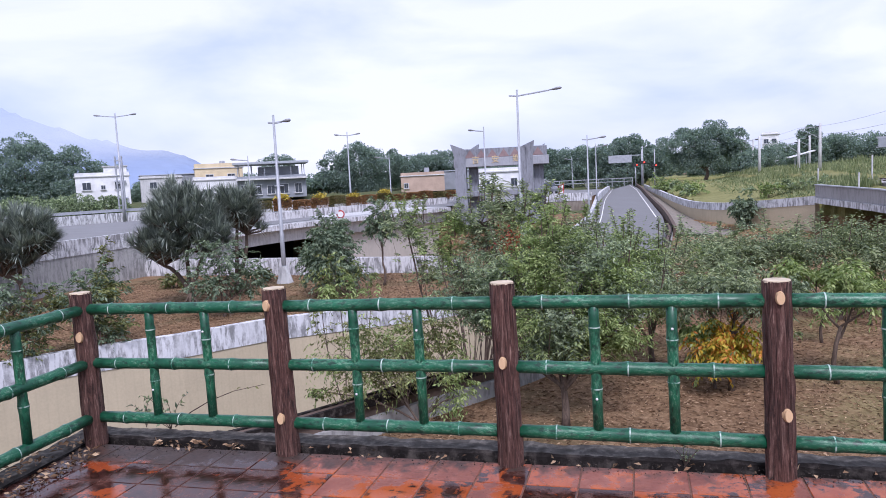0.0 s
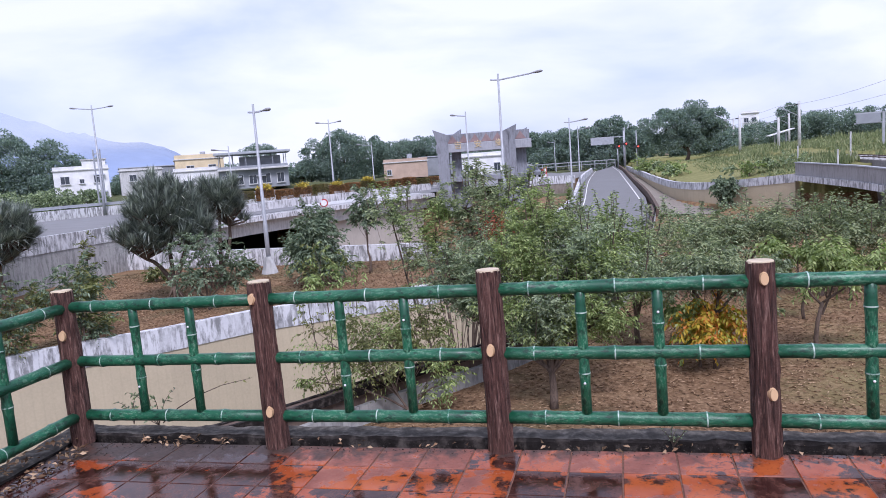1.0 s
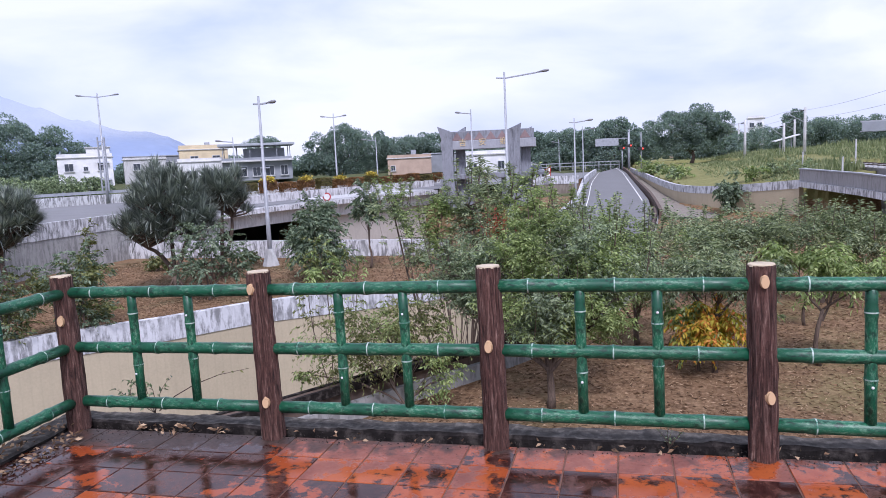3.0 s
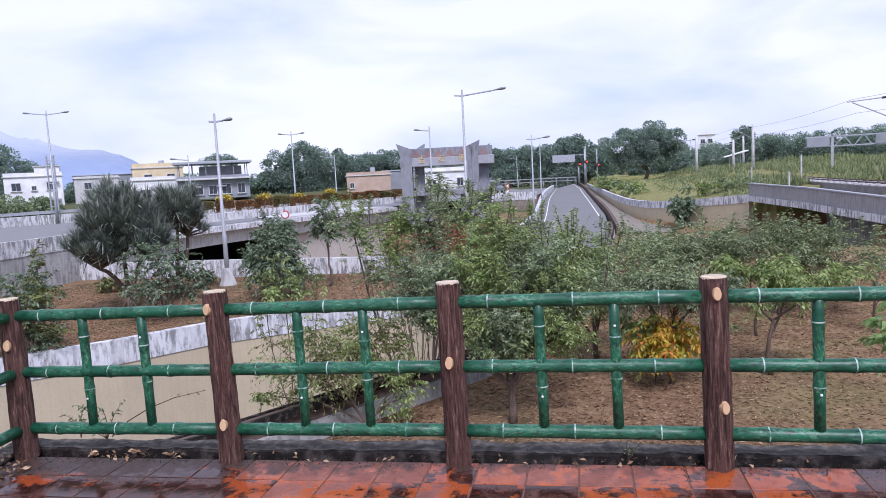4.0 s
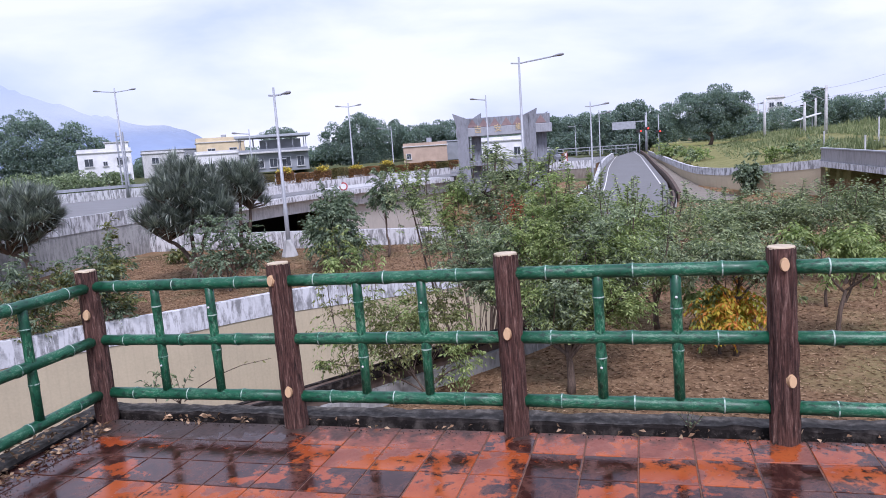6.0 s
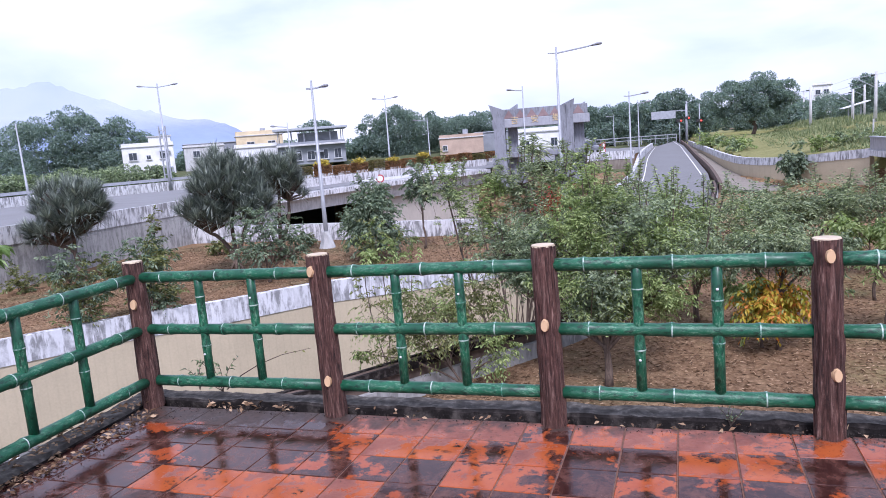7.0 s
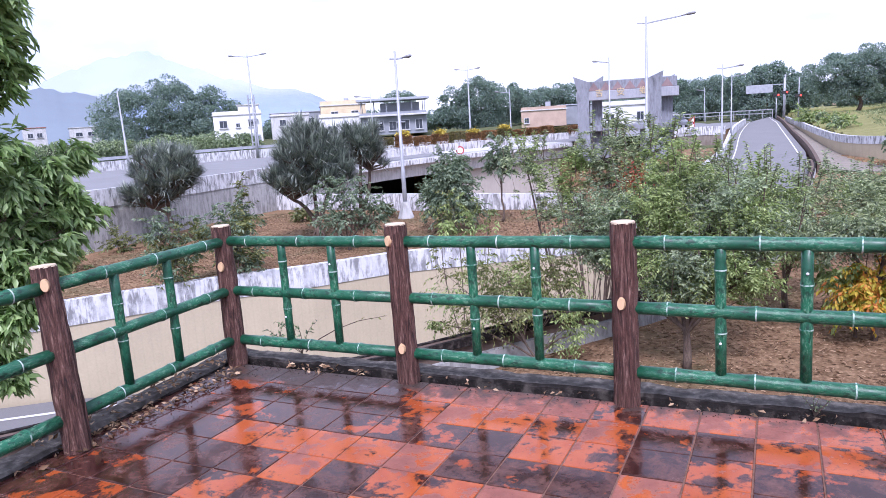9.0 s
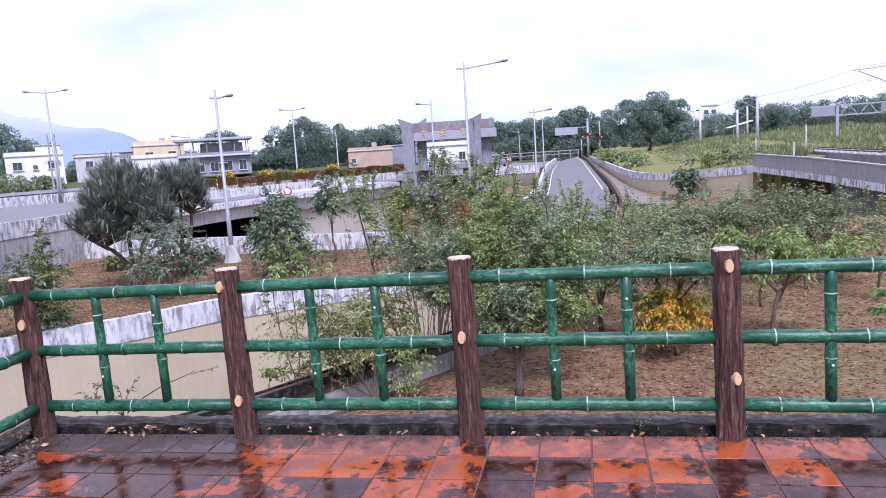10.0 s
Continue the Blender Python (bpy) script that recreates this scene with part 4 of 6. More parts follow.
# the leafy tree beside the terrace
tree(70, (-6.3, -2.4), [(-5.0, -0.55, 3.1, 0.45, 0.42), (-5.0, -0.55, 2.65, 0.36, 0.36), (-5.0, -0.42, 2.42, 0.22, 0.2), (-5.1, -0.8, 2.0, 0.3, 0.35), (-5.0, -0.6, 1.65, 0.42, 0.35), (-5.0, 0.0, 1.62, 0.26, 0.26), (-5.0, -0.33, 1.38, 0.42, 0.3), (-5.0, 0.05, 1.2, 0.28, 0.22), (-5.0, -0.52, 0.95, 0.45, 0.3), (-5.0, -0.18, 0.92, 0.26, 0.2), (-5.0, -0.76, 0.46, 0.34, 0.28), (-5.05, -0.72, 0.0, 0.18, 0.22), (-5.4, -1.45, 1.7, 0.55, 1.2)],
     (0.125, 0.042), 44000, (F_deep, F_deep), "leafy tree with long glossy drooping leaves beside the terrace", 34, 0.5, False, 0.06, fork=0.6, spray=0.42)


def screw_pine(seed, base, lobes, label):
    """Branching trunk with tufts of long strap leaves."""
    rng = np.random.default_rng(seed)
    o = np.array([base[0], base[1], ground_at(*base) - 0.03])
    ob = thing("screw_pine", Matrix.Translation(Vector(o)), label, "tree", "screw pines")
    L = np.array(lobes, float)
    L[:, :3] -= o
    wood, V, Fc, n0 = [], [], [], 0
    fork = np.array([0, 0, 0.7])
    wood.append(tube([(0, 0, 0), (0.03, 0, 0.35), tuple(fork)], [0.17, 0.14, 0.13], 8))
    for a in range(6):
        s = a * math.pi / 3
        wood.append(tube([(0.5 * math.cos(s), 0.5 * math.sin(s), 0), (0.2 * math.cos(s), 0.2 * math.sin(s), 0.4), (0, 0, 0.75)], [0.035, 0.04, 0.04], 5))
    for c, rx, rz in ((l[:3], l[3], l[4]) for l in L):
        k = max(12, int(30 * rx * rz))
        d = rng.normal(size=(k, 3))
        d[:, 2] = np.abs(d[:, 2]) * 0.95 - 0.55
        d /= np.linalg.norm(d, axis=1, keepdims=True)
        ends = c + d * np.array([rx, rx, rz]) * rng.uniform(0.35, 0.78, (k, 1))
        hub = c - np.array([0, 0, rz * 0.6])
        wood.append(tube(bent(fork, hub, 0.1, rng, 5), [0.12, 0.1, 0.09, 0.08, 0.07], 7, False))
        for e in ends:
            wood.append(tube(bent(hub, e, 0.05, rng, 4), [0.06, 0.05, 0.045, 0.04], 5, False))
            m = 85
            w = rng.normal(size=(m, 3)) * 0.55 + (e - hub) / (np.linalg.norm(e - hub) + 1e-6) * 0.95 + np.array([0, 0, 0.45])
            w /= np.linalg.norm(w, axis=1, keepdims=True)
            ln = rng.uniform(0.55, 1.0, m)[:, None] * min(0.95, 0.75 * (rx + rz) / 2 + 0.25)
            sd = np.cross(w, [0, 0, 1.0])
            sd /= np.linalg.norm(sd, axis=1, keepdims=True) + 1e-6
            wd = 0.019
            p1, p2 = e + w * ln * 0.5, e + w * ln - np.array([0, 0, 1.0]) * ln * rng.uniform(0.0, 0.22, (m, 1))
            q = np.stack([e + sd * wd * 0.7, e - sd * wd * 0.7, p1 + sd * wd, p1 - sd * wd, p2], 1).reshape(-1, 3)
            b = np.arange(m)[:, None] * 5 + n0
            V.append(q)
            Fc.append(np.concatenate([b + [0, 1, 3], b + [0, 3, 2], b + [2, 3, 4]], 1).reshape(-1, 3))
            n0 += m * 5
    v, f = joined(wood)
    mesh_ob("trunk", v, f, M_trunk, ob, smooth=True)
    mesh_np("crown", np.concatenate(V), np.concatenate(Fc), F_strap, ob)


screw_pine(81, (-25.2, 19.8), [(-25.2, 19.8, -0.1, 2.0, 1.7), (-25.6, 19.3, -0.9, 1.6, 1.0)], "round screw pine with long strap leaves on bare ground")
screw_pine(82, (-17.9, 21.4), [(-18.1, 21.6, 0.55, 1.95, 1.75), (-18.9, 21.1, -0.7, 1.5, 1.1), (-17.4, 21.8, -0.3, 1.45, 1.15)], "large bushy screw pine with blue-green strap leaves")
screw_pine(83, (-17.6, 24.6), [(-17.45, 24.7, 0.75, 1.5, 1.25), (-17.1, 24.9, 0.1, 1.2, 0.85)], "smaller screw pine with blue-green strap leaves")
# ---- street furniture ----
def street_lamp(x, y, z, h, arms, label, lean=0.0, foot=True, r=0.085):
    """arms: (turn in degrees about z, reach). A square-tapered pole on a plinth with flat lamp heads."""
    ob = thing("street_lamp", pose(x, y, z, 0, lean, 0), label, "street lamp", "street lamps")
    v, f = tube([(0, 0, 0), (0, 0, h * 0.3), (0, 0, h * 0.302), (0, 0, h)], [r * 1.25, r * 1.05, r * 0.95, r * 0.55], 10)
    mesh_ob("pole", v, f, M_galv, ob, smooth=True)
    if foot:
        bm = bmesh.new()
        bmesh.ops.create_cone(bm, cap_ends=True, segments=8, radius1=r * 4.6, radius2=r * 1.8, depth=0.9)
        bmesh.ops.translate(bm, vec=(0, 0, 0.45), verts=bm.verts)
        part("foot", bm, M_pale, ob, "flared concrete foot")
    for turn, reach in arms:
        a = part("arm", box(reach, 0.07, 0.09, reach / 2, 0, 0, 0.015), M_galv, ob)
        m = pose(0, 0, h - 0.45, 0, -6, turn)
        a.matrix_local = m
        if reach > 0.4 and turn not in (176, 180, 192):
            s = min(0.85, 0.34 + 0.4 * reach)
            v, f = tube([(0, 0, 0), (0.2 * s, 0, 0.01), (0.62 * s, 0, 0.03), (0.88 * s, 0, 0.02), (s, 0, 0)], [0.04, 0.075, 0.15, 0.14, 0.05], 10)
            hd = mesh_ob("lamp_head", [(p[0], p[1] * 1.1, p[2] * 0.6) for p in v], f, M_lamp, ob, "dark oval lamp head", smooth=True)
            hd.matrix_local = m @ pose(reach - 0.05, 0, 0.05)
    return ob


street_lamp(-16.75, 27.6, -3.2, 8.55, [(12, 0.42), (192, 0.3)], "tall white street lamp on a concrete foot by the low parapet", r=0.1)
street_lamp(-6.65, 41.3, -4.2, 11.45, [(0, 2.1), (180, 0.55)], "tall white street lamp with one long arm", r=0.11)
street_lamp(-12.24, 56.6, -2.6, 8.73, [(200, 0.8)], "slim white street lamp before the gate", foot=False)
street_lamp(-3.38, 57.8, -2.5, 7.4, [(-4, 0.95), (176, 0.45)], "white street lamp beside the sunken road", foot=False)
street_lamp(-3.5, 72.5, -1.6, 6.3, [(-4, 0.7)], "white street lamp beside the ramp", foot=False, r=0.07)
street_lamp(-9.0, 105.5, -0.7, 4.8, [(170, 0.6)], "small far street lamp by the road", foot=False, r=0.06)
street_lamp(-28.4, 63.9, -0.9, 8.0, [(8, 0.8), (188, 0.8)], "white street lamp with two arms", foot=False)
street_lamp(-28.2, 75.8, -0.9, 5.8, [(188, 1.1)], "slim street lamp behind the hedge", foot=False, r=0.07)
street_lamp(-31.3, 49.0, -0.9, 5.4, [(190, 0.9)], "short street lamp beside the hedge", foot=False, r=0.07)
street_lamp(-18.3, 76.5, -0.8, 5.3, [(185, 1.0)], "slim street lamp by the raised road", foot=False, r=0.07)
street_lamp(-46.6, 35.9, -0.9, 6.5, [(160, 0.35)], "bare white lamp pole by the raised road", lean=-1.5, foot=False)
big_lamp = street_lamp(-49.6, 55.1, -1.0, 10.9, [(20, 1.3), (200, 1.3)], "street lamp with two arms and a ladder frame", foot=False, r=0.12)
for s in (-0.45, 0.45):
    part("ladder_rail", box(0.12, 0.1, 5.4, s * 1.15 if s < 0 else s * 0.6, 0, 1.2), M_galv, big_lamp)
for k in range(7):
    part("rung", box(0.8, 0.08, 0.1, -0.12, 0, 1.6 + 0.75 * k), M_galv, big_lamp)

# ---- gate ----
gate = thing("gate_monument", pose(-11.4, 59.3, -2.6, 0, 0, 10), "grey stone gate with flared pillars and zigzag frieze", "gate")


def flared(x, w, z0, h, d, tip):
    """A pillar with a foot that spreads and a slanting crown."""
    bm = bmesh.new()
    lv = [(0, w * 0.62, d * 0.75), (1.9, w * 0.46, d * 0.55), (3.0, w * 0.42, d * 0.5), (6.2, w * 0.42, d * 0.5)]
    rows = [[bm.verts.new((x + sx * a, sy * b, z0 + z)) for sx, sy in ((-1, -1), (1, -1), (1, 1), (-1, 1))] for z, a, b in lv]
    top = [bm.verts.new((x + sx * w * 0.42 + (tip * 0.55 if (sx > 0) == (tip > 0) else 0), sy * d * 0.55, z0 + (h if (sx > 0) == (tip > 0) else h - 0.55))) for sx, sy in ((-1, -1), (1, -1), (1, 1), (-1, 1))]
    rows.append(top)
    for a, b in zip(rows, rows[1:]):
        for i in range(4):
            bm.faces.new((a[i], a[(i + 1) % 4], b[(i + 1) % 4], b[i]))
    bm.faces.new(rows[0][::-1])
    bm.faces.new(top)
    bmesh.ops.recalc_face_normals(bm, faces=bm.faces)
    return bm


for x, y, w, h, d, tip in ((-3.6, -0.55, 1.2, 7.4, 1.5, -0.6), (-2.5, 0.75, 1.0, 7.35, 1.2, 0.25), (2.4, -0.55, 1.35, 7.4, 1.6, 0.3), (3.5, 0.55, 1.05, 7.1, 1.2, 0.35)):
    bm = flared(x, w, 0, h, d, tip)
    bmesh.ops.translate(bm, vec=(0, y, 0), verts=bm.verts)
    part("pillar", bm, M_gate, gate)
# a curved fin on the face of the taller pillar
bm = bmesh.new()
fin = [(0.0, -0.55), (2.2, -0.28), (3.6, -0.16), (5.2, -0.2), (6.4, -0.28), (7.0, -0.38)]
for sx in (-0.22, 0.22):
    for z, y in fin:
        bm.verts.new((2.6 + sx, -1.25 + y, z))
        bm.verts.new((2.6 + sx, -0.9, z))
bm.verts.ensure_lookup_table()
n = 2 * len(fin)
for i in range(len(fin) - 1):
    k = 2 * i
    bm.faces.new([bm.verts[q] for q in (k, k + 1, k + 3, k + 2)])
    bm.faces.new([bm.verts[q] for q in (n + k, n + k + 2, n + k + 3, n + k + 1)])
    bm.faces.new([bm.verts[q] for q in (k, k + 2, n + k + 2, n + k)])
bm.faces.new([bm.verts[q] for q in (n - 2, n - 1, 2 * n - 1, 2 * n - 2)])
bmesh.ops.recalc_face_normals(bm, faces=bm.faces)
part("fin", bm, M_gate, gate)
part("frieze", box(8.3, 1.9, 0.85, 0.1, -0.1, 6.05, 0.03), M_gate, gate)
part("beam", box(8.6, 2.2, 0.8, 0.1, -0.1, 5.25, 0.04), M_gate_pale, gate, "paler grey lower beam")
part("plinth", box(8.0, 1.9, 0.5, 0.1, 0, 2.55, 0.05), M_gate, gate)
for x in (-1.6, 1.5):
    part("stub_column", box(0.6, 1.0, 2.6, x, 0.2, 0), M_gate, gate)
M_zig = plain("brown_red_tiles", (0.27, 0.19, 0.19), 0.7)
for k in range(8):
    bm = bmesh.new()
    x0, w = -3.7 + 1.02 * k, 0.5
    vs = [bm.verts.new(p) for p in ((x0 - w, 0, 0), (x0 + w, 0, 0), (x0, 0, 0.72), (x0 - w, 0.03, 0), (x0 + w, 0.03, 0), (x0, 0.03, 0.72))]
    for q in ((0, 1, 2), (5, 4, 3), (0, 3, 4, 1), (1, 4, 5, 2), (2, 5, 3, 0)):
        bm.faces.new([vs[i] for i in q])
    bmesh.ops.translate(bm, vec=(0, -1.085, 6.08), verts=bm.verts)
    part("zigzag_panel", bm, M_zig, gate, "reddish triangular frieze panel")
M_gold = plain("gold_paint", (0.60, 0.47, 0.27), 0.5)
for ch, x in (("\u5409", -2.2), ("\u5b89", -0.4), ("\u9109", 1.5)):
    cu = bpy.data.curves.new("character", "FONT")
    cu.body, cu.size, cu.extrude, cu.align_x = ch, 0.72, 0.02, "CENTER"
    dg = new("tmp", cu)
    me = bpy.data.meshes.new_from_object(dg)
    bpy.data.objects.remove(dg)
    me.materials.clear()
    me.materials.append(M_gold)
    t = new("character", me)
    t.parent = gate
    t.matrix_local = pose(x, -1.23, 5.62, 90, 0, 0)
    tagged(t, "gold relief character")

# ---- houses ----
M_glass = plain("dark_window_glass", (0.05, 0.06, 0.075), 0.12, 0, 0.1)
M_frame = plain("pale_window_frame", (0.60, 0.62, 0.64), 0.5)


def house(x, y, z, turn, w, d, storeys, mat, label, windows=(), parapet=0.5, sh=3.1, roof_mat=None, awning=None, tank=False):
    """windows: (along the front 0..1, storey, width, height)."""
    ob = thing("house", pose(x, y, z, 0, 0, turn), label, "house", "houses beyond the road")
    h = storeys * sh
    part("wall", box(w, d, h, 0, d / 2, 0, 0.04), mat, ob)
    part("roof", box(w + 0.5, d + 0.5, 0.22, 0, d / 2, h, 0.03), roof_mat or M_pale, ob)
    if parapet:
        for px, py, sx, sy in ((0, 0.05, w, 0.15), (0, d - 0.05, w, 0.15), (-w / 2 + 0.08, d / 2, 0.15, d - 0.3), (w / 2 - 0.08, d / 2, 0.15, d - 0.3)):
            part("parapet", box(sx, sy, parapet, px, py, h + 0.22), mat, ob)
    for u, s, ww, wh in windows:
        wx, wz = (u - 0.5) * w, s * sh + 0.95
        wd = part("window", box(ww + 0.16, 0.14, wh + 0.16, wx, -0.03, wz - 0.08), M_frame, ob)
        part("pane", box(ww / 2 - 0.05, 0.03, wh, wx - ww / 4, -0.105, wz), M_glass, wd)
        part("pane", box(ww / 2 - 0.05, 0.03, wh, wx + ww / 4, -0.105, wz), M_glass, wd)
        part("sill", box(ww + 0.4, 0.35, 0.1, wx, -0.15, wz - 0.2), M_pale, wd)
    if awning:
        for u, s, ww in awning:
            part("awning", box(ww, 0.9, 0.08, (u - 0.5) * w, -0.45, s * sh + 2.5, turn=Matrix.Rotation(0.3, 4, "X")), M_roof, ob)
    if tank:
        bm = bmesh.new()
        bmesh.ops.create_cone(bm, cap_ends=True, segments=14, radius1=0.6, radius2=0.6, depth=1.2)
        bmesh.ops.translate(bm, vec=(w * 0.1, d / 2, h + 1.2), verts=bm.verts)
        part("water_tank", bm, M_galv, ob, "steel water tank on the roof")
    return ob


house(-108.6, 118.9, -1.6, 42, 10.4, 9, 2, M_white, "white two-storey house with small windows", [(0.2, 1, 1.6, 1.5), (0.5, 1, 0.8, 0.8), (0.8, 1, 1.6, 1.5), (0.16, 0, 0.9, 0.9), (0.45, 0, 1.1, 1.1), (0.82, 0, 2.0, 1.6)], 0.7, 3.6, awning=[(0.82, 1, 2.2), (0.82, 0, 2.6)])
h2 = house(-107, 121, 5.75, 42, 4.5, 4, 1, M_white, "white stair tower on a flat roof", [], 0.0, 1.9)
house(-99.5, 126, -1.4, 40, 8.5, 8, 2, M_pale, "grey two-storey house with a porch", [(0.3, 1, 1.4, 1.3), (0.75, 1, 0.9, 1.2), (0.4, 0, 1.3, 1.6)], 0.3)
house(-104, 140, -1, 40, 19, 8, 2, M_bgrey, "long grey building under a sheet metal roof", [(0.2, 1, 2, 1), (0.5, 1, 2, 1), (0.8, 1, 2, 1)], 0, 3.35, roof_mat=M_roof)
house(-90.6, 134.6, -0.5, 36, 10.4, 9, 2, M_cream, "cream and white flat-roofed house", [(0.3, 1, 1.6, 1.2), (0.75, 1, 1.6, 1.2)], 0.9, 3.5, tank=True)
house(-86, 126, -0.5, 36, 9, 6, 1, M_white, "white single-storey house front", [(0.3, 0, 1.8, 1.4), (0.75, 0, 1.4, 1.4)], 0.6, 4.2)
gh = house(-72.8, 126.5, -0.6, 30, 14, 9, 1, M_bgrey, "grey house with an open roofed upper floor", [(0.1, 0, 1.3, 1.9), (0.28, 0, 1.7, 1.9), (0.48, 0, 1.5, 1.7), (0.67, 0, 1.7, 1.9), (0.88, 0, 1.4, 1.9)], 0.5, 4.0, awning=[(0.25, 0, 2), (0.6, 0, 2)])
for k in range(6):
    part("post", box(0.16, 0.16, 2.9, -6.8 + 2.7 * k, 0.2, 4.2), M_bgrey, gh)
    part("post", box(0.16, 0.16, 2.9, -6.8 + 2.7 * k, 8.6, 4.2), M_bgrey, gh)
part("balcony", box(14.6, 1.6, 0.25, 0, -0.6, 3.85, 0.02), M_pale, gh)
part("upper_room", box(8.5, 5, 2.4, 1.5, 6, 4.2), M_bgrey, gh)
part("sheet_roof", box(15.4, 10.5, 0.5, 0, 4.6, 7.1, 0.06), M_roof, gh, "pale sheet metal roof")
house(-43.9, 139.5, -0.9, 17, 9.4, 8, 1, M_orange_wall, "salmon single-storey house with flat roof", [(0.12, 0, 0.9, 1.0)], 0.6, 3.4, tank=True)
house(-38, 152, -0.9, 17, 12, 8, 1, M_bgrey, "low grey house with sheet roof", [], 0, 4.2, roof_mat=M_roof)
house(-20.5, 106, -0.9, 10, 9, 6, 1, M_white, "white house seen through the gate", [(0.25, 0, 1.2, 1.0), (0.75, 0, 1.0, 1.2)], 0.5, 3.2)
house(-214, 143, -1, 58, 6.5, 7, 2, M_pale, "pale house with a red roof below the hill", [(0.3, 1, 1.5, 1.4), (0.7, 1, 1.5, 1.4)], 0, 4.0, roof_mat=plain("red_roof", (0.32, 0.12, 0.08), 0.8))
house(-206, 155, -1, 55, 9, 8, 2, M_pale, "white far house below the hill", [(0.3, 1, 2, 1.2), (0.7, 1, 2, 1.2)], 0, 3.7)
house(29.5, 190, -0.5, -10, 9, 6, 2, M_white, "white building far behind the railway", [(0.3, 1, 1.2, 1.2), (0.7, 1, 1.2, 1.2)], 0.5, 2.6)
tw = house(32.2, 183, -0.5, -10, 3.8, 4, 3, M_white, "white tower block behind the railway", [(0.27, 2, 1.0, 1.0), (0.73, 2, 1.0, 1.0), (0.27, 1.45, 1.0, 1.0), (0.73, 1.45, 1.0, 1.0)], 0.4, 3.0)
house(22, 200, -0.5, -6, 18, 8, 2, M_orange_wall, "brown building far behind the railway", [(0.2, 1, 2, 1), (0.6, 1, 2, 1)], 0.3, 3.0)

# ---- planters on the raised road ----
def hedge_box(x, y, z, turn, w, h, mat, flower, seed):
    rng = np.random.default_rng(seed)
    ob = thing("planter_hedge", pose(x, y, z, 0, 0, turn), "clipped rusty hedge with yellow blossom on top" if flower else "clipped rusty brown hedge along the road", "hedge", "clipped hedges")
    n = 2600
    p = rng.uniform(-1, 1, (n, 3)) * np.array([w / 2, 0.36, h / 2])
    ax = rng.integers(0, 3, n)
    p[np.arange(n), ax] = np.sign(p[np.arange(n), ax]) * np.array([w / 2, 0.36, h / 2])[ax]
    p[:, 2] += h / 2 + 0.25
    v, f = blades(rng, p, p - np.array([0, 0, h / 2]) + rng.normal(size=(n, 3)) * 0.4, 0.15, 0.09)
    mesh_np("foliage", v, f, mat, ob)
    part("core", box(w - 0.2, 0.55, h - 0.15, 0, 0, 0.3, 0.05), M_trunk, ob)
    part("trough", box(w + 0.05, 0.8, 0.45, 0, 0, 0, 0.03), M_pale, ob)
    if flower:
        q = rng.normal(size=(420, 3)) * np.array([w * 0.2, 0.22, 0.12]) + np.array([0, 0, h + 0.42])
        v, f = blades(rng, q, rng.normal(size=(420, 3)) + np.array([0, 0, 0.6]), 0.2, 0.14)
        mesh_np("blossom", v, f, F_flower, ob, "yellow blossom")


pl = resampled([(-31.5, 47.8, -0.9), (-26.5, 57.5, -0.95), (-19.5, 71.5, -1.1)], 14)
for k, p in enumerate(pl):
    hedge_box(p.x, p.y, p.z + 0.35, 63, 1.3, 0.68 + 0.1 * (k % 3), F_hedge_green if k in (0, 1, 5, 8, 12) else F_hedge, k % 2 == 0 and k < 9, 300 + k)
# far kerb, guard rail and parapet of the raised road
fk = along([(-68, 4, -0.15), (-60, 24, -0.15), (-50.4, 53.8, -0.12), (-40, 66, -0.3), (-33, 76, -0.35)])
tagged(part("wall_far_kerb", strip(fk, 1, -1.2, 0, 0.3), M_white_wall), "low white parapet on the far side of the road", "wall", kind="structure")
gr = thing("guard_rail", Matrix.Identity(4), "grey steel guard rail on the far parapet", "guard rail")
part("beam", strip(pushed(fk, 0.3), 1, 0.12, 0.4, 0.06), M_galv, gr)
for p in pushed(fk, 0.34)[::2]:
    part("post", box(0.08, 0.08, 0.5, p.x, p.y, p.z - 0.02), M_galv, gr)

# a parked car beyond the gate
car = thing("car", pose(-16.9, 130.5, -0.75, 0, 0, 20), "pale grey car parked on the far road", "car")
cbm = bmesh.new()
side = [(-2.1, 0.3), (-2.1, 0.75), (-1.5, 0.9), (-0.9, 1.4), (0.75, 1.42), (1.55, 0.92), (2.1, 0.85), (2.15, 0.3)]
ra = [cbm.verts.new((x, -0.82 + 0.12 * (z > 1), z)) for x, z in side]
rb = [cbm.verts.new((x, 0.82 - 0.12 * (z > 1), z)) for x, z in side]
cbm.faces.new(ra)
cbm.faces.new(rb[::-1])
for i in range(8):
    cbm.faces.new((ra[i], rb[i], rb[(i + 1) % 8], ra[(i + 1) % 8]))
bmesh.ops.recalc_face_normals(cbm, faces=cbm.faces)
part("body", cbm, plain("pale_car_paint", (0.50, 0.52, 0.54), 0.3), car)
part("window", box(1.9, 1.52, 0.36, -0.05, 0, 0.96, 0.05), M_glass, car, "dark side windows")
for wx in (-1.3, 1.35):
    for wy in (-0.78, 0.78):
        wv, wf = tube([(wx, wy - 0.1, 0.3), (wx, wy + 0.1, 0.3)], [0.31, 0.31], 14)
        mesh_ob("wheel", wv, wf, M_dark, car)

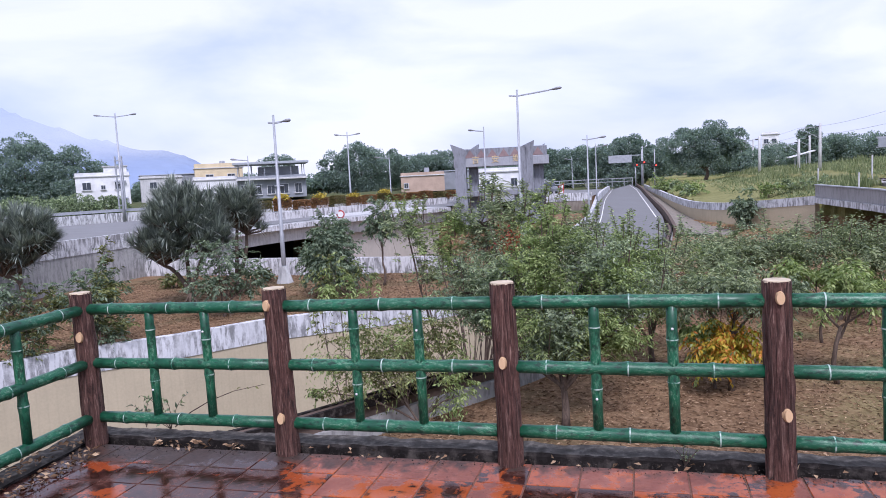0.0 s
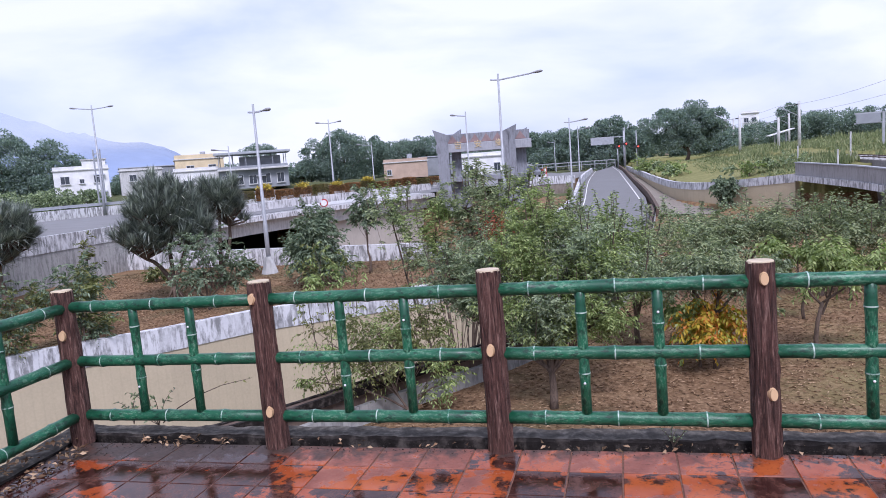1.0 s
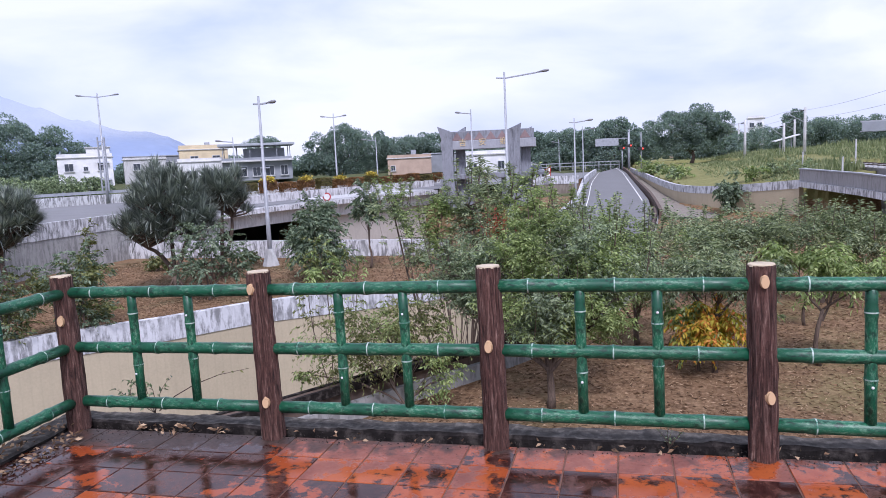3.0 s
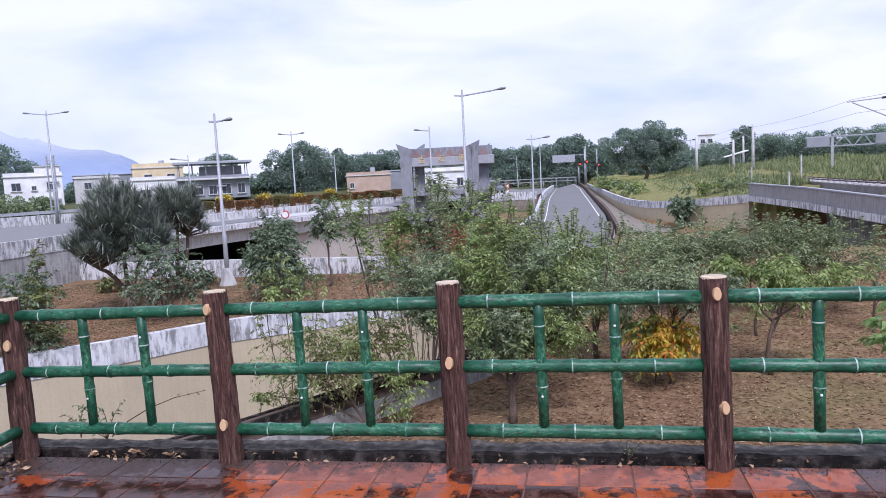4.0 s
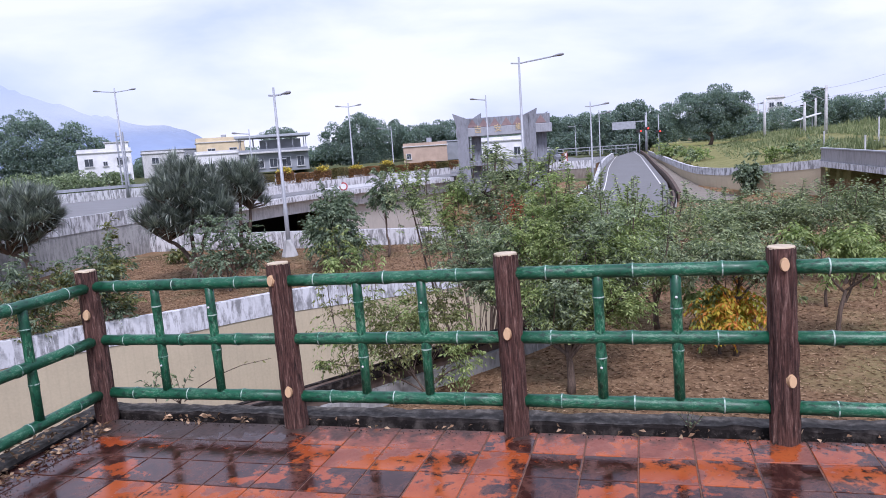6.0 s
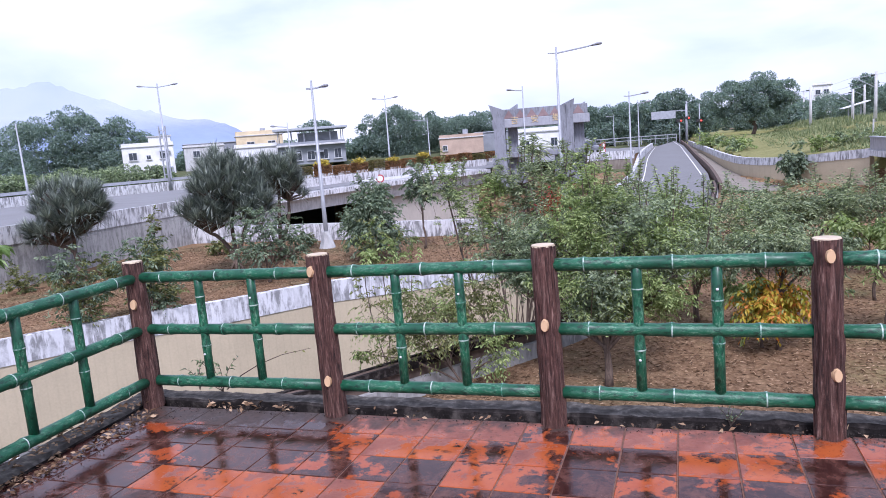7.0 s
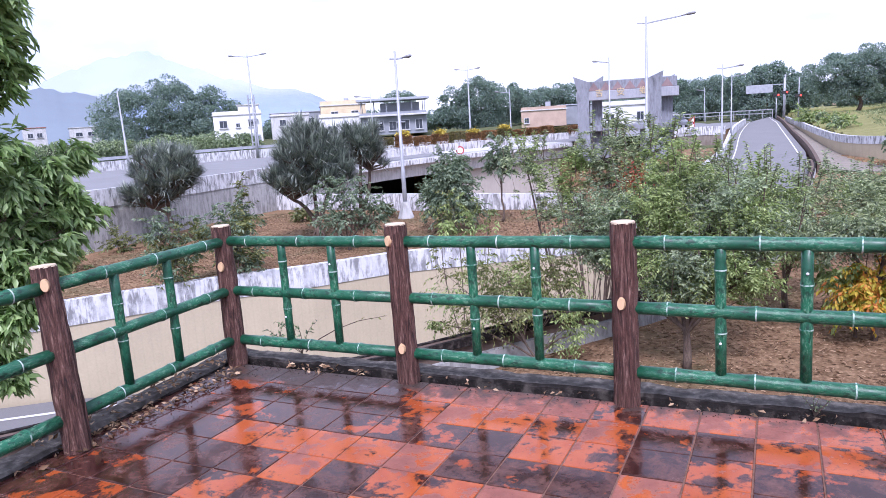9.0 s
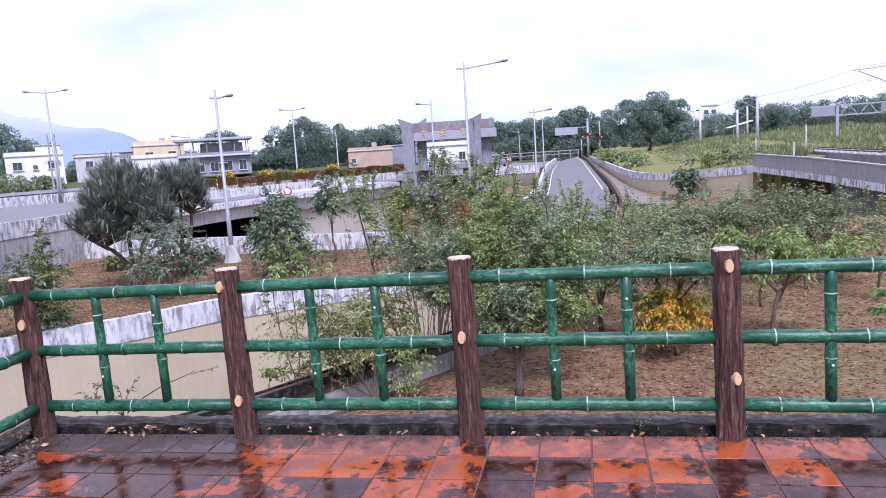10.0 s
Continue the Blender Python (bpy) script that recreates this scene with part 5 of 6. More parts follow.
# ---- signals and signs at the top of the ramp ----
sg = thing("sign_gantry", pose(1.4, 101, -0.6), "grey cantilever sign gantry seen from behind", "sign")
v, f = tube([(0, 0, 0), (0, 0, 5.2)], [0.14, 0.11], 10)
mesh_ob("pole", v, f, M_galv, sg, smooth=True)
part("sign_board", box(3.3, 0.12, 1.1, -3.05, 0, 3.35, 0.02), M_galv, sg, "pale back of a sign board")
part("arm", box(4.7, 0.1, 0.12, -2.35, 0.12, 4.3), M_galv, sg)
M_red = bpy.data.materials.new("red_signal_glow")
M_red.use_nodes = True
M_red.node_tree.nodes["Principled BSDF"].inputs["Base Color"].default_value = (0.5, 0.02, 0.02, 1)
M_red.node_tree.nodes["Principled BSDF"].inputs["Emission Color"].default_value = (1, 0.06, 0.03, 1)
M_red.node_tree.nodes["Principled BSDF"].inputs["Emission Strength"].default_value = 2.0
for x, h in ((0.5, 3.1), (1.5, 3.4), (3.1, 2.9)):
    ts = thing("traffic_signal", pose(x, 98.8, -0.65), "traffic signal with a red light on a grey pole", "traffic signal", "traffic signals")
    v, f = tube([(0, 0, 0), (0, 0, h + (2.2 if x > 1 else 0))], [0.09, 0.07], 8)
    mesh_ob("pole", v, f, M_galv, ts, smooth=True)
    part("housing", box(0.85, 0.25, 0.4, 0, -0.12, h - 0.3, 0.03), M_dark, ts)
    bm = bmesh.new()
    bmesh.ops.create_uvsphere(bm, u_segments=10, v_segments=6, radius=0.11)
    bmesh.ops.translate(bm, vec=(0.22, -0.26, h - 0.1), verts=bm.verts)
    part("red_light", bm, M_red, ts, "lit red lamp")
ws = thing("warning_sign", pose(-7.0, 70.6, -2.2), "red-bordered triangular warning signs on a post", "sign")
v, f = tube([(0, 0, 0), (0, 0, 2.9)], [0.045, 0.045], 8)
mesh_ob("post", v, f, M_galv, ws)
for z0 in (2.3, 1.65):
    for nm, s, yy, mt in (("border", 0.42, -0.06, plain("sign_red", (0.45, 0.04, 0.03), 0.5)), ("face", 0.27, -0.085, M_white)):
        bm = bmesh.new()
        bmesh.ops.create_cone(bm, cap_ends=True, segments=3, radius1=s, radius2=s, depth=0.02)
        bm.transform(Matrix.Translation((0, yy, z0 + 0.2)) @ Matrix.Rotation(radians(90), 4, "X") @ Matrix.Rotation(radians(90), 4, "Z"))
        part(nm, bm, mt, ws)
car = thing("car", pose(-10.6, 87.6, -0.95, 0, 0, -70), "grey parked car beside the far road", "car")
M_car = plain("grey_car_paint", (0.20, 0.21, 0.23), 0.3, 0.3)
bm = bmesh.new()
prof = [(-2.1, 0.35), (-2.15, 0.75), (-1.9, 0.95), (-1.1, 1.02), (1.0, 1.02), (1.9, 0.9), (2.15, 0.7), (2.1, 0.35)]
lo_, hi_ = [bm.verts.new((x, -0.85, z)) for x, z in prof], [bm.verts.new((x, 0.85, z)) for x, z in prof]
for i in range(len(prof)):
    j = (i + 1) % len(prof)
    bm.faces.new((lo_[i], lo_[j], hi_[j], hi_[i]))
bm.faces.new(lo_[::-1])
bm.faces.new(hi_)
bmesh.ops.recalc_face_normals(bm, faces=bm.faces)
part("body", bm, M_car, car)
bm = bmesh.new()
prof = [(-1.7, 1.0), (-1.2, 1.5), (0.4, 1.52), (1.1, 1.02)]
lo_, hi_ = [bm.verts.new((x, -0.72, z)) for x, z in prof], [bm.verts.new((x, 0.72, z)) for x, z in prof]
for i in range(len(prof)):
    j = (i + 1) % len(prof)
    bm.faces.new((lo_[i], lo_[j], hi_[j], hi_[i]))
bm.faces.new(lo_[::-1])
bm.faces.new(hi_)
bmesh.ops.recalc_face_normals(bm, faces=bm.faces)
part("cabin", bm, M_glass, car, "dark glazed cabin")
for wx in (-1.35, 1.35):
    for wy in (-0.8, 0.8):
        bm = bmesh.new()
        bmesh.ops.create_cone(bm, cap_ends=True, segments=16, radius1=0.33, radius2=0.33, depth=0.2)
        bm.transform(Matrix.Translation((wx, wy, 0.33)) @ Matrix.Rotation(radians(90), 4, "X"))
        part("wheel", bm, M_dark, car)
# white wall and fence behind the ramp
fw = along([(-10.3, 66, -0.35), (-7, 69.5, -0.4), (-4.0, 72.5, -0.5)])
tagged(part("wall_white_low", strip(fw, 1, -0.85, 0, 0.3), M_white_wall), "low white wall beside the ramp", "wall", kind="structure")
tagged(part("wall_plaza_bank", strip(pushed(fw, 0.05), 1, -3.4, -0.85, 0.5), M_bank), "bare brown earth bank below the low white wall", "bank", kind="structure")
v, f = ribbon([Vector((x, y, -0.93)) for x, y in ((-13.2, 66.8), (-12.2, 76), (-10.2, 86), (-7.5, 101))], [Vector((x, y, -0.93)) for x, y in ((-4.1, 72.6), (-3.8, 80), (-3.5, 90), (-2.6, 101))])
tagged(mesh_ob("road_plaza", v, f, M_asphalt_old), "open grey asphalt where the roads meet", "road", kind="structure")
fr = along([(-14, 104, 0.5), (-7, 106.5, 0.5), (0, 107.5, 0.5)])
fence = thing("road_railing", Matrix.Identity(4), "long grey railing across the top of the road", "railing")
part("rail", strip(fr, 1, -0.12, 0, 0.08), M_galv, fence)
part("rail", strip(fr, 1, -0.6, -0.5, 0.08), M_galv, fence)
for p in fr:
    part("post", box(0.1, 0.1, 1.3, p.x, p.y + 0.04, p.z - 1.3), M_galv, fence)

# ---- railway ----
def catenary_pole(x, y, z, h, arm, turn):
    ob = thing("catenary_pole", pose(x, y, z, 0, 0, turn), "pale concrete railway pole with a bracket arm", "pole", "railway poles")
    v, f = tube([(0, 0, 0), (0, 0, h)], [0.19, 0.14], 12)
    mesh_ob("mast", v, f, M_pale, ob, smooth=True)
    if arm:
        v, f = tube([(0, 0, h - 0.35), (-arm, 0, h - 0.55)], [0.04, 0.035], 6)
        mesh_ob("bracket", v, f, M_galv, ob)
        v, f = tube([(0, 0, h - 1.7), (-arm * 0.88, 0, h - 0.6)], [0.04, 0.035], 6)
        mesh_ob("strut", v, f, M_galv, ob)
        v, f = tube([(-0.5, 0, h - 0.4), (-0.15, 0, h - 0.36)], [0.075, 0.075], 8)
        mesh_ob("insulator", v, f, M_dark, ob)


POLES = [(20.9, 47.2, -0.1, 5.9, 2.6, 0), (20.7, 83.7, 0.2, 5.7, 2.2, 0), (16.1, 94.8, 0.0, 5.2, 2.0, 0), (27.5, 47.6, 0.1, 6.0, 2.4, 180), (20.6, 94, 0.1, 4.4, 1.6, 0), (27.0, 118, 0.3, 5.4, 2.0, 0), (22.0, 140, 0.3, 6.0, 0, 0)]
for p in POLES:
    catenary_pole(*p)
wires = thing("overhead_wires", Matrix.Identity(4), "thin dark overhead railway wires", "wires")
for a, b_ in (((18.6, 47.2, 5.4), (18.6, 83.7, 5.5)), ((18.6, 83.7, 5.5), (18, 140, 5.6)), ((18.9, 47.2, 4.5), (18.9, 83.7, 4.7)), ((18.6, 47.2, 5.4), (19.5, -10, 5.4)), ((18.9, 83.7, 4.7), (18.3, 140, 5.0)), ((18.9, 47.2, 4.5), (19.8, -10, 4.6))):
    rng = np.random.default_rng(5)
    a, b_ = np.array(a), np.array(b_)
    v, f = tube([tuple(a + (b_ - a) * t - np.array([0, 0, 1.6 * t * (1 - t)])) for t in np.linspace(0, 1, 9)], [0.011] * 9, 5)
    mesh_ob("wire", v, f, M_lamp, wires)
M_ballast = ground_mat("grey_ballast", (0.10, 0.095, 0.09), (0.17, 0.16, 0.15), (0.24, 0.225, 0.21), 2.0)
tr = along([(18.8, 20, -0.12), (18.5, 36, -0.1), (19.0, 60, -0.05), (19.5, 90, 0.2), (19, 130, 0.3)])
trk = tagged(part("track_bed", strip(pushed(tr, 1.3), -1, -0.5, 0.0, 2.6), M_ballast), "grey stone ballast of the railway line", "railway bed", kind="structure")
track = thing("railway_track", Matrix.Identity(4), "rusty steel rails on a ballast bed", "railway track")
for s in (-0.55, 0.55):
    part("rail", strip(pushed(tr, s), -1, 0.02, 0.17, 0.08), M_rust, track)
for k, p in enumerate(resampled(tr, 90)[:60]):
    part("sleeper", box(2.2, 0.22, 0.1, p.x, p.y, p.z + 0.0), M_pale, track)
sg2 = thing("signal_gantry", pose(25.2, 67, 0.1, 0, 0, -12), "grey lattice gantry with signs across the railway", "gantry")
for x in (-1.3, 3.4):
    part("leg", box(0.22, 0.22, 3.5, x, 0, 0), M_galv, sg2)
part("chord", box(8.0, 0.12, 0.12, 0.4, 0, 3.4), M_galv, sg2)
part("chord", box(8.0, 0.12, 0.12, 0.4, 0, 2.5), M_galv, sg2)
for k in range(10):
    part("lattice", box(0.07, 0.07, 1.15, -3.2 + 0.8 * k, 0, 2.4, turn=Matrix.Rotation(0.62 if k % 2 else -0.62, 4, "Y")), M_galv, sg2)
part("sign_board", box(1.9, 0.06, 0.85, -2.5, -0.1, 2.55), M_bgrey, sg2)
part("sign_board", box(1.3, 0.06, 0.85, 2.8, -0.1, 2.6), M_bgrey, sg2)
for x, y, h in ((15.9, 51.5, 1.1), (18.3, 57, 1.9), (15.2, 60, 1.3)):
    v, f = tube([(0, 0, -0.3), (0, 0, h)], [0.06, 0.06], 8)
    mp = tagged(mesh_ob("marker_post", v, f, M_pale), "short pale marker post in the grass", "post", "marker posts")
    mp.location = (x, y, ground_at(x, y) + 0.25)
shed = thing("platform_shelter", pose(21.8, 98.8, 0.2), "small white sloping shelter roof on posts", "shelter")
part("roof", box(3.2, 2.2, 0.12, 0, 0, 2.4, turn=Matrix.Rotation(-0.25, 4, "Y")), M_white, shed)
part("post", box(0.14, 0.14, 2.4, -0.7, 0, 0), M_galv, shed)
part("post", box(0.14, 0.14, 2.6, 0.7, 0, 0), M_galv, shed)

# ---- distant trees ----
def far_tree(seed, lobes, mats=None, count=5200, leaf=0.5, label="dense dark green tree in the distance", clumps=46):
    """A crown of many rounded clumps of leaves on limbs, for trees far off."""
    rng = np.random.default_rng(seed)
    x = sum(l[0] for l in lobes) / len(lobes)
    y = sum(l[1] for l in lobes) / len(lobes)
    o = np.array([x, y, ground_at(x, y) - 0.05])
    ob = thing("tree", Matrix.Translation(Vector(o)), label, "tree")
    L = np.array(lobes, float)
    L[:, :3] -= o
    size = float(L[:, 3].mean())
    wood = [tube(bent((0, 0, 0), (0, 0, max(0.8, L[:, 2].min() * 0.6)), 0, rng, 4), [0.09 * size, 0.07 * size, 0.06 * size, 0.055 * size], 7)]
    P, W = [], []
    share = (L[:, 3] * L[:, 4]) / (L[:, 3] * L[:, 4]).sum()
    for lobe, s in zip(L, share):
        c, r = lobe[:3], np.array([lobe[3], lobe[3], lobe[4]])
        wood.append(tube(bent((0, 0, max(0.6, L[:, 2].min() * 0.5)), c, 0.2, rng, 4), [0.05 * size, 0.04 * size, 0.03 * size, 0.015 * size], 5, False))
        m = clumps
        d = rng.normal(size=(m, 3))
        d /= np.linalg.norm(d, axis=1, keepdims=True)
        cc = c + d * r * rng.uniform(0.55, 0.86, (m, 1))
        rc = rng.uniform(0.14, 0.34, m) * r.mean()
        k = max(40, int(count * 4.6 * s / m))
        for q, rr in zip(cc, rc):
            e = rng.normal(size=(k, 3))
            e[:, 2] += 0.25
            e /= np.linalg.norm(e, axis=1, keepdims=True)
            P.append(q + e * rr * rng.uniform(0.7, 1.05, (k, 1)) * np.array([1, 1, 0.8]))
            W.append(e + rng.normal(size=(k, 3)) * 0.7 - np.array([0, 0, 0.25]))
    v, f = joined(wood)
    mesh_ob("trunk", v, f, M_trunk, ob, smooth=True)
    v, f = blades(rng, np.concatenate(P), np.concatenate(W), leaf * 0.68, leaf * 0.45)
    mesh_np("crown", v, f, (mats or (F_far_haze,))[0], ob)


far_tree(101, [(-147.8, 124.6, 6.9, 10.2, 7.8), (-141.3, 130.4, 8.3, 9.5, 8.5), (-134.5, 137.5, 6.6, 8.2, 7.8), (-129.1, 143.3, 4.2, 5.8, 6.8), (-138.2, 133.8, 2.8, 11.9, 5.1), (-146.7, 125.3, 1.8, 11.9, 5.1)], count=14000, leaf=0.75, label="broad dark green banyan-like tree by the raised road")
far_tree(103, [(-90.9, 162.3, 7.4, 5.1, 3.0), (-91, 162, 4, 5, 3.0)], count=3000)
far_tree(104, [(-71.1, 154.4, 4.4, 5.2, 5.1), (-65.2, 157.1, 6.3, 6.7, 5.6), (-62.1, 166.8, 5.0, 6.1, 5.3), (-66.0, 157, 1.9, 7.2, 3.5)], count=9000, leaf=0.65)
far_tree(105, [(-53.8, 167.5, 4.5, 8.2, 3.7), (-46.6, 169.6, 5.4, 5.9, 3.7), (-50, 168, 1.0, 9, 3)], count=7000, leaf=0.65)
far_tree(106, [(-15.0, 135.0, 3.4, 5.8, 3.2), (-8.5, 135.6, 3.0, 5.8, 3.5), (-12.9, 135.3, 1.4, 8, 2.3)], count=8000)
far_tree(107, [(-4.3, 115.8, 3.4, 3.9, 3.0), (-0.6, 115.9, 4.4, 3.9, 3.2), (3.0, 115.9, 2.8, 3.9, 2.8), (-1, 115.5, 1.0, 6.5, 1.9)], count=8000)
far_tree(108, [(7.0, 100.7, 4.6, 3.7, 2.6), (10.0, 100.5, 5.4, 4.4, 3.0), (12.9, 100.2, 4.5, 2.8, 2.7), (8.1, 100.7, 2.6, 3.2, 1.5), (11.8, 100.3, 2.7, 3.2, 1.4)], count=7500, leaf=0.36, clumps=30, label="broad dark rounded tree on the embankment")
far_tree(109, [(24.5, 164.3, 2.6, 5.6, 2.8), (31.3, 163.2, 2.9, 7.0, 3.1)], count=4500)
far_tree(110, [(32.4, 142.5, 6.0, 2.5, 2.3), (33.4, 142.3, 4.0, 2.4, 1.9), (32.8, 142, 1.6, 2.2, 1.8)], count=2600)
far_tree(111, [(38.5, 151.4, 3.6, 5.3, 3.9), (43.2, 150.2, 3.4, 6.6, 3.7), (46.8, 149.2, 2.9, 5.3, 3.7)], count=7000)
far_tree(112, [(51.6, 147.7, 3.2, 6.6, 3.9), (58.8, 145.1, 3.2, 7.9, 3.9), (65.4, 142.3, 3.2, 7.9, 4.2)], count=7000)
far_tree(113, [(17, 120, 1.5, 4, 2.2), (12, 118, 1.6, 4.5, 2.5)], count=3500)
for k in range(24):
    rnd = random.Random(900 + k)
    az = radians(-58 + 4.6 * k + rnd.uniform(-1, 1))
    r = rnd.uniform(170, 215)
    if az < radians(-47):
        continue
    x, y = r * math.sin(az), r * math.cos(az)
    s = rnd.uniform(0.8, 1.3)
    far_tree(130 + k, [(x, y, 2.4 * s, 7 * s, 2.6 * s), (x + 6, y, 2.0 * s, 6 * s, 2.3 * s), (x - 6, y + 3, 1.8 * s, 6 * s, 2.5 * s)], count=2600, leaf=0.8, label="distant row of dark green trees")
for k, (x, y) in enumerate(((-74, 50), (-72, 56), (-76, 45), (-69, 61), (-66, 66))):
    far_tree(170 + k, [(x, y, 0.3, 3.6, 1.5), (x + 2.5, y + 2.5, 0.1, 3.0, 1.3)], (F_mid,), 2200, 0.4, "low green bushes beyond the raised road")
# shrubs on the embankment wall
tree(201, (4.0, 87.8), [(3.4, 87.9, -0.1, 1.6, 0.7), (5.3, 87.8, -0.5, 1.7, 0.6), (6.8, 86, -0.6, 1.5, 0.6)], (0.3, 0.15), 2400, (F_lime, F_mid), "bright green shrubs on the embankment edge", 14, 0.2, False, 0.05, "shrub")
tree(202, (6.3, 75.0), [(5.9, 76, -0.5, 1.4, 0.6), (6.6, 73.5, -0.7, 1.4, 0.55)], (0.28, 0.14), 1500, (F_lime, F_mid), "low bright shrub above the white wall", 12, 0.2, False, 0.05, "shrub")
tree(203, (9.6, 57.6), [(8.75, 54.9, -1.55, 0.95, 0.75), (8.9, 55.0, -2.2, 0.6, 0.7)], (0.22, 0.14), 4200, F_bush, "creeper hanging over the wall", 16, 0.6, False, 0.05, "shrub")
tree(204, (11.3, 59.1), [(10.4, 59.2, -0.35, 1.2, 0.4), (11.8, 59.0, -0.25, 1.2, 0.4)], (0.22, 0.12), 1300, (F_lime, F_mid), "low yellow-green hedge on the bank", 12, 0.2, False, 0.04, "shrub")
tree(205, (13.4, 59.5), [(13.4, 59.5, 0.0, 1.4, 0.5), (14.6, 57.5, -0.1, 1.2, 0.4)], (0.25, 0.1), 1200, (F_mid, F_grey), "low green scrub on the bank", 12, 0.2, False, 0.04, "shrub")
tree(206, (-10.4, 52.8), [(-10.4, 52.8, 0.9, 0.9, 0.9)], (0.9, 0.12), 120, F_grey, "spiky palm before the stone gate", 14, 0.3, False, 0.09, "tree", 0.9)

# ---- tall grass on the bank, litter on the ground ----
rng = np.random.default_rng(77)
n = 42000
px, py = rng.uniform(9, 60, n), 52 + 70 * rng.random(n) ** 1.4
keep = inside(px, py, [(6.5, 66), (9.5, 58.8), (14, 52), (70, 52), (70, 130), (4, 130)]) & (np.abs(px - 19) > 1.5)
px, py = px[keep], py[keep]
pz = np.array([ground_at(a, b_) for a, b_ in zip(px, py)])
hgt = 0.2 + 0.75 * np.clip((px - 10) / 8, 0, 1)
hgt *= np.array([max(0.25, 0.95 + 1.3 * noise.noise(Vector((a * 0.16, b_ * 0.11, 1.7))) + 0.5 * noise.noise(Vector((a * 0.6, b_ * 0.4, 4)))) for a, b_ in zip(px, py)])
v, f = blades(rng, np.stack([px, py, pz], 1), rng.normal(size=(len(px), 3)) * 0.3 + np.array([0, 0, 1.0]), 0.55, 0.11, 0, 0.1)
v = v.reshape(-1, 4, 3)
v[:, :, 2] = pz[:, None] + (v[:, :, 2] - pz[:, None]) * hgt[:, None] * 1.3
tagged(mesh_np("tall_grass", v.reshape(-1, 3), f, F_grass), "tall green grass on the railway bank", "grass", kind="stuff")
n = 120000
px, py = rng.uniform(-26, 12, n), 5 + 26 * rng.random(n)
pz = np.array([ground_at(a, b_) for a, b_ in zip(px, py)])
keep = (pz > -3.7) & (pz < -2.2)
p = np.stack([px, py, pz + 0.02], 1)[keep]
v, f = blades(rng, p, rng.normal(size=p.shape) * np.array([1, 1, 0.1]), 0.12, 0.022)
tagged(mesh_np("leaf_litter", v, f, F_litter), "dry brown leaves and straw on the ground", "litter", kind="stuff")

# ---- mountains, haze put into their colour and glow ----
def ridge(name, r0, bumps, mat, az0, az1, label):
    verts, faces = [], []
    n = 160
    for i in range(n + 1):
        az = az0 + (az1 - az0) * i / n
        h = sum(a * math.exp(-((az - c) / s) ** 2) for a, c, s in bumps)
        h *= 1 + 0.05 * noise.noise(Vector((az * 0.6, r0, 0))) + 0.05 * noise.noise(Vector((az * 2.3, r0, 5)))
        s, c = -math.sin(radians(az)), math.cos(radians(az))
        for r, q in ((r0 * 0.72, -0.02), (r0 * 0.85, 0.35), (r0, 1.0), (r0 * 1.15, 0.0)):
            verts.append((s * r, c * r, h * q * (1 + 0.15 * noise.noise(Vector((az * 0.9, q * 3, 2))) * (q < 1))))
    for i in range(n):
        for k in range(3):
            faces.append((i * 4 + k, i * 4 + 4 + k, i * 4 + 5 + k, i * 4 + 1 + k))
    return tagged(mesh_ob(name, verts, faces, mat, smooth=True), label, "mountain", kind="structure")


def haze_mat(name, col, glow, cloud=None):
    """Far slopes, haze painted in as a blue glow. Between the two heights of cloud they turn clear, as if in drifting
    cloud.
    """
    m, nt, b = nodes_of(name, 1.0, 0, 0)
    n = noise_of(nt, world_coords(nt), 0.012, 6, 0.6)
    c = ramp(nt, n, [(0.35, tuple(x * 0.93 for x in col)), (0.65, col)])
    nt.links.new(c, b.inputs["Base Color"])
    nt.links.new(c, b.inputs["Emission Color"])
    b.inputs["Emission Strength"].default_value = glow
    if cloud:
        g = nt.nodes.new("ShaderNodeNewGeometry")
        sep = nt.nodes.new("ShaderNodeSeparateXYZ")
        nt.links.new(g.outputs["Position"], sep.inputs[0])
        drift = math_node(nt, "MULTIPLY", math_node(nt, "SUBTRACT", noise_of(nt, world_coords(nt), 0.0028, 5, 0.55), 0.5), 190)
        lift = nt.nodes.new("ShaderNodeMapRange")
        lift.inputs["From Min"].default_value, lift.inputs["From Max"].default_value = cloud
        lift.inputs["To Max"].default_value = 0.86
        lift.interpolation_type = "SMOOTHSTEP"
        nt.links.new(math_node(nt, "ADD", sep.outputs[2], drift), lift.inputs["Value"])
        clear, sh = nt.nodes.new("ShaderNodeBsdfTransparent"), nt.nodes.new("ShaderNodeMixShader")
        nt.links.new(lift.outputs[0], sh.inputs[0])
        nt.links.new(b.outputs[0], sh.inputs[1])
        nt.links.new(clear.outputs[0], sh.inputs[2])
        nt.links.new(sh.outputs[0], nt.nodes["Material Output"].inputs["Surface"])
    return m


ridge("mountain", 2700, [(240, 47.5, 5.5), (28, 48.2, 2.0), (130, 53.5, 4), (120, 40.5, 4.5), (85, 35.8, 3.0), (80, 63, 9)], haze_mat("mountain_haze_blue", (0.15, 0.19, 0.285), 0.9, (45, 190)), 28, 88, "mountain with pale blue haze in its glow, turning clear towards the cloud")
ridge("hill", 1250, [(80, 55.0, 3.4), (50, 63, 5), (45, 51.0, 2.2), (60, 72, 8)], haze_mat("hill_haze_blue_green", (0.115, 0.14, 0.165), 0.8), 46, 88, "wooded hill with blue-green haze in its colour and glow")
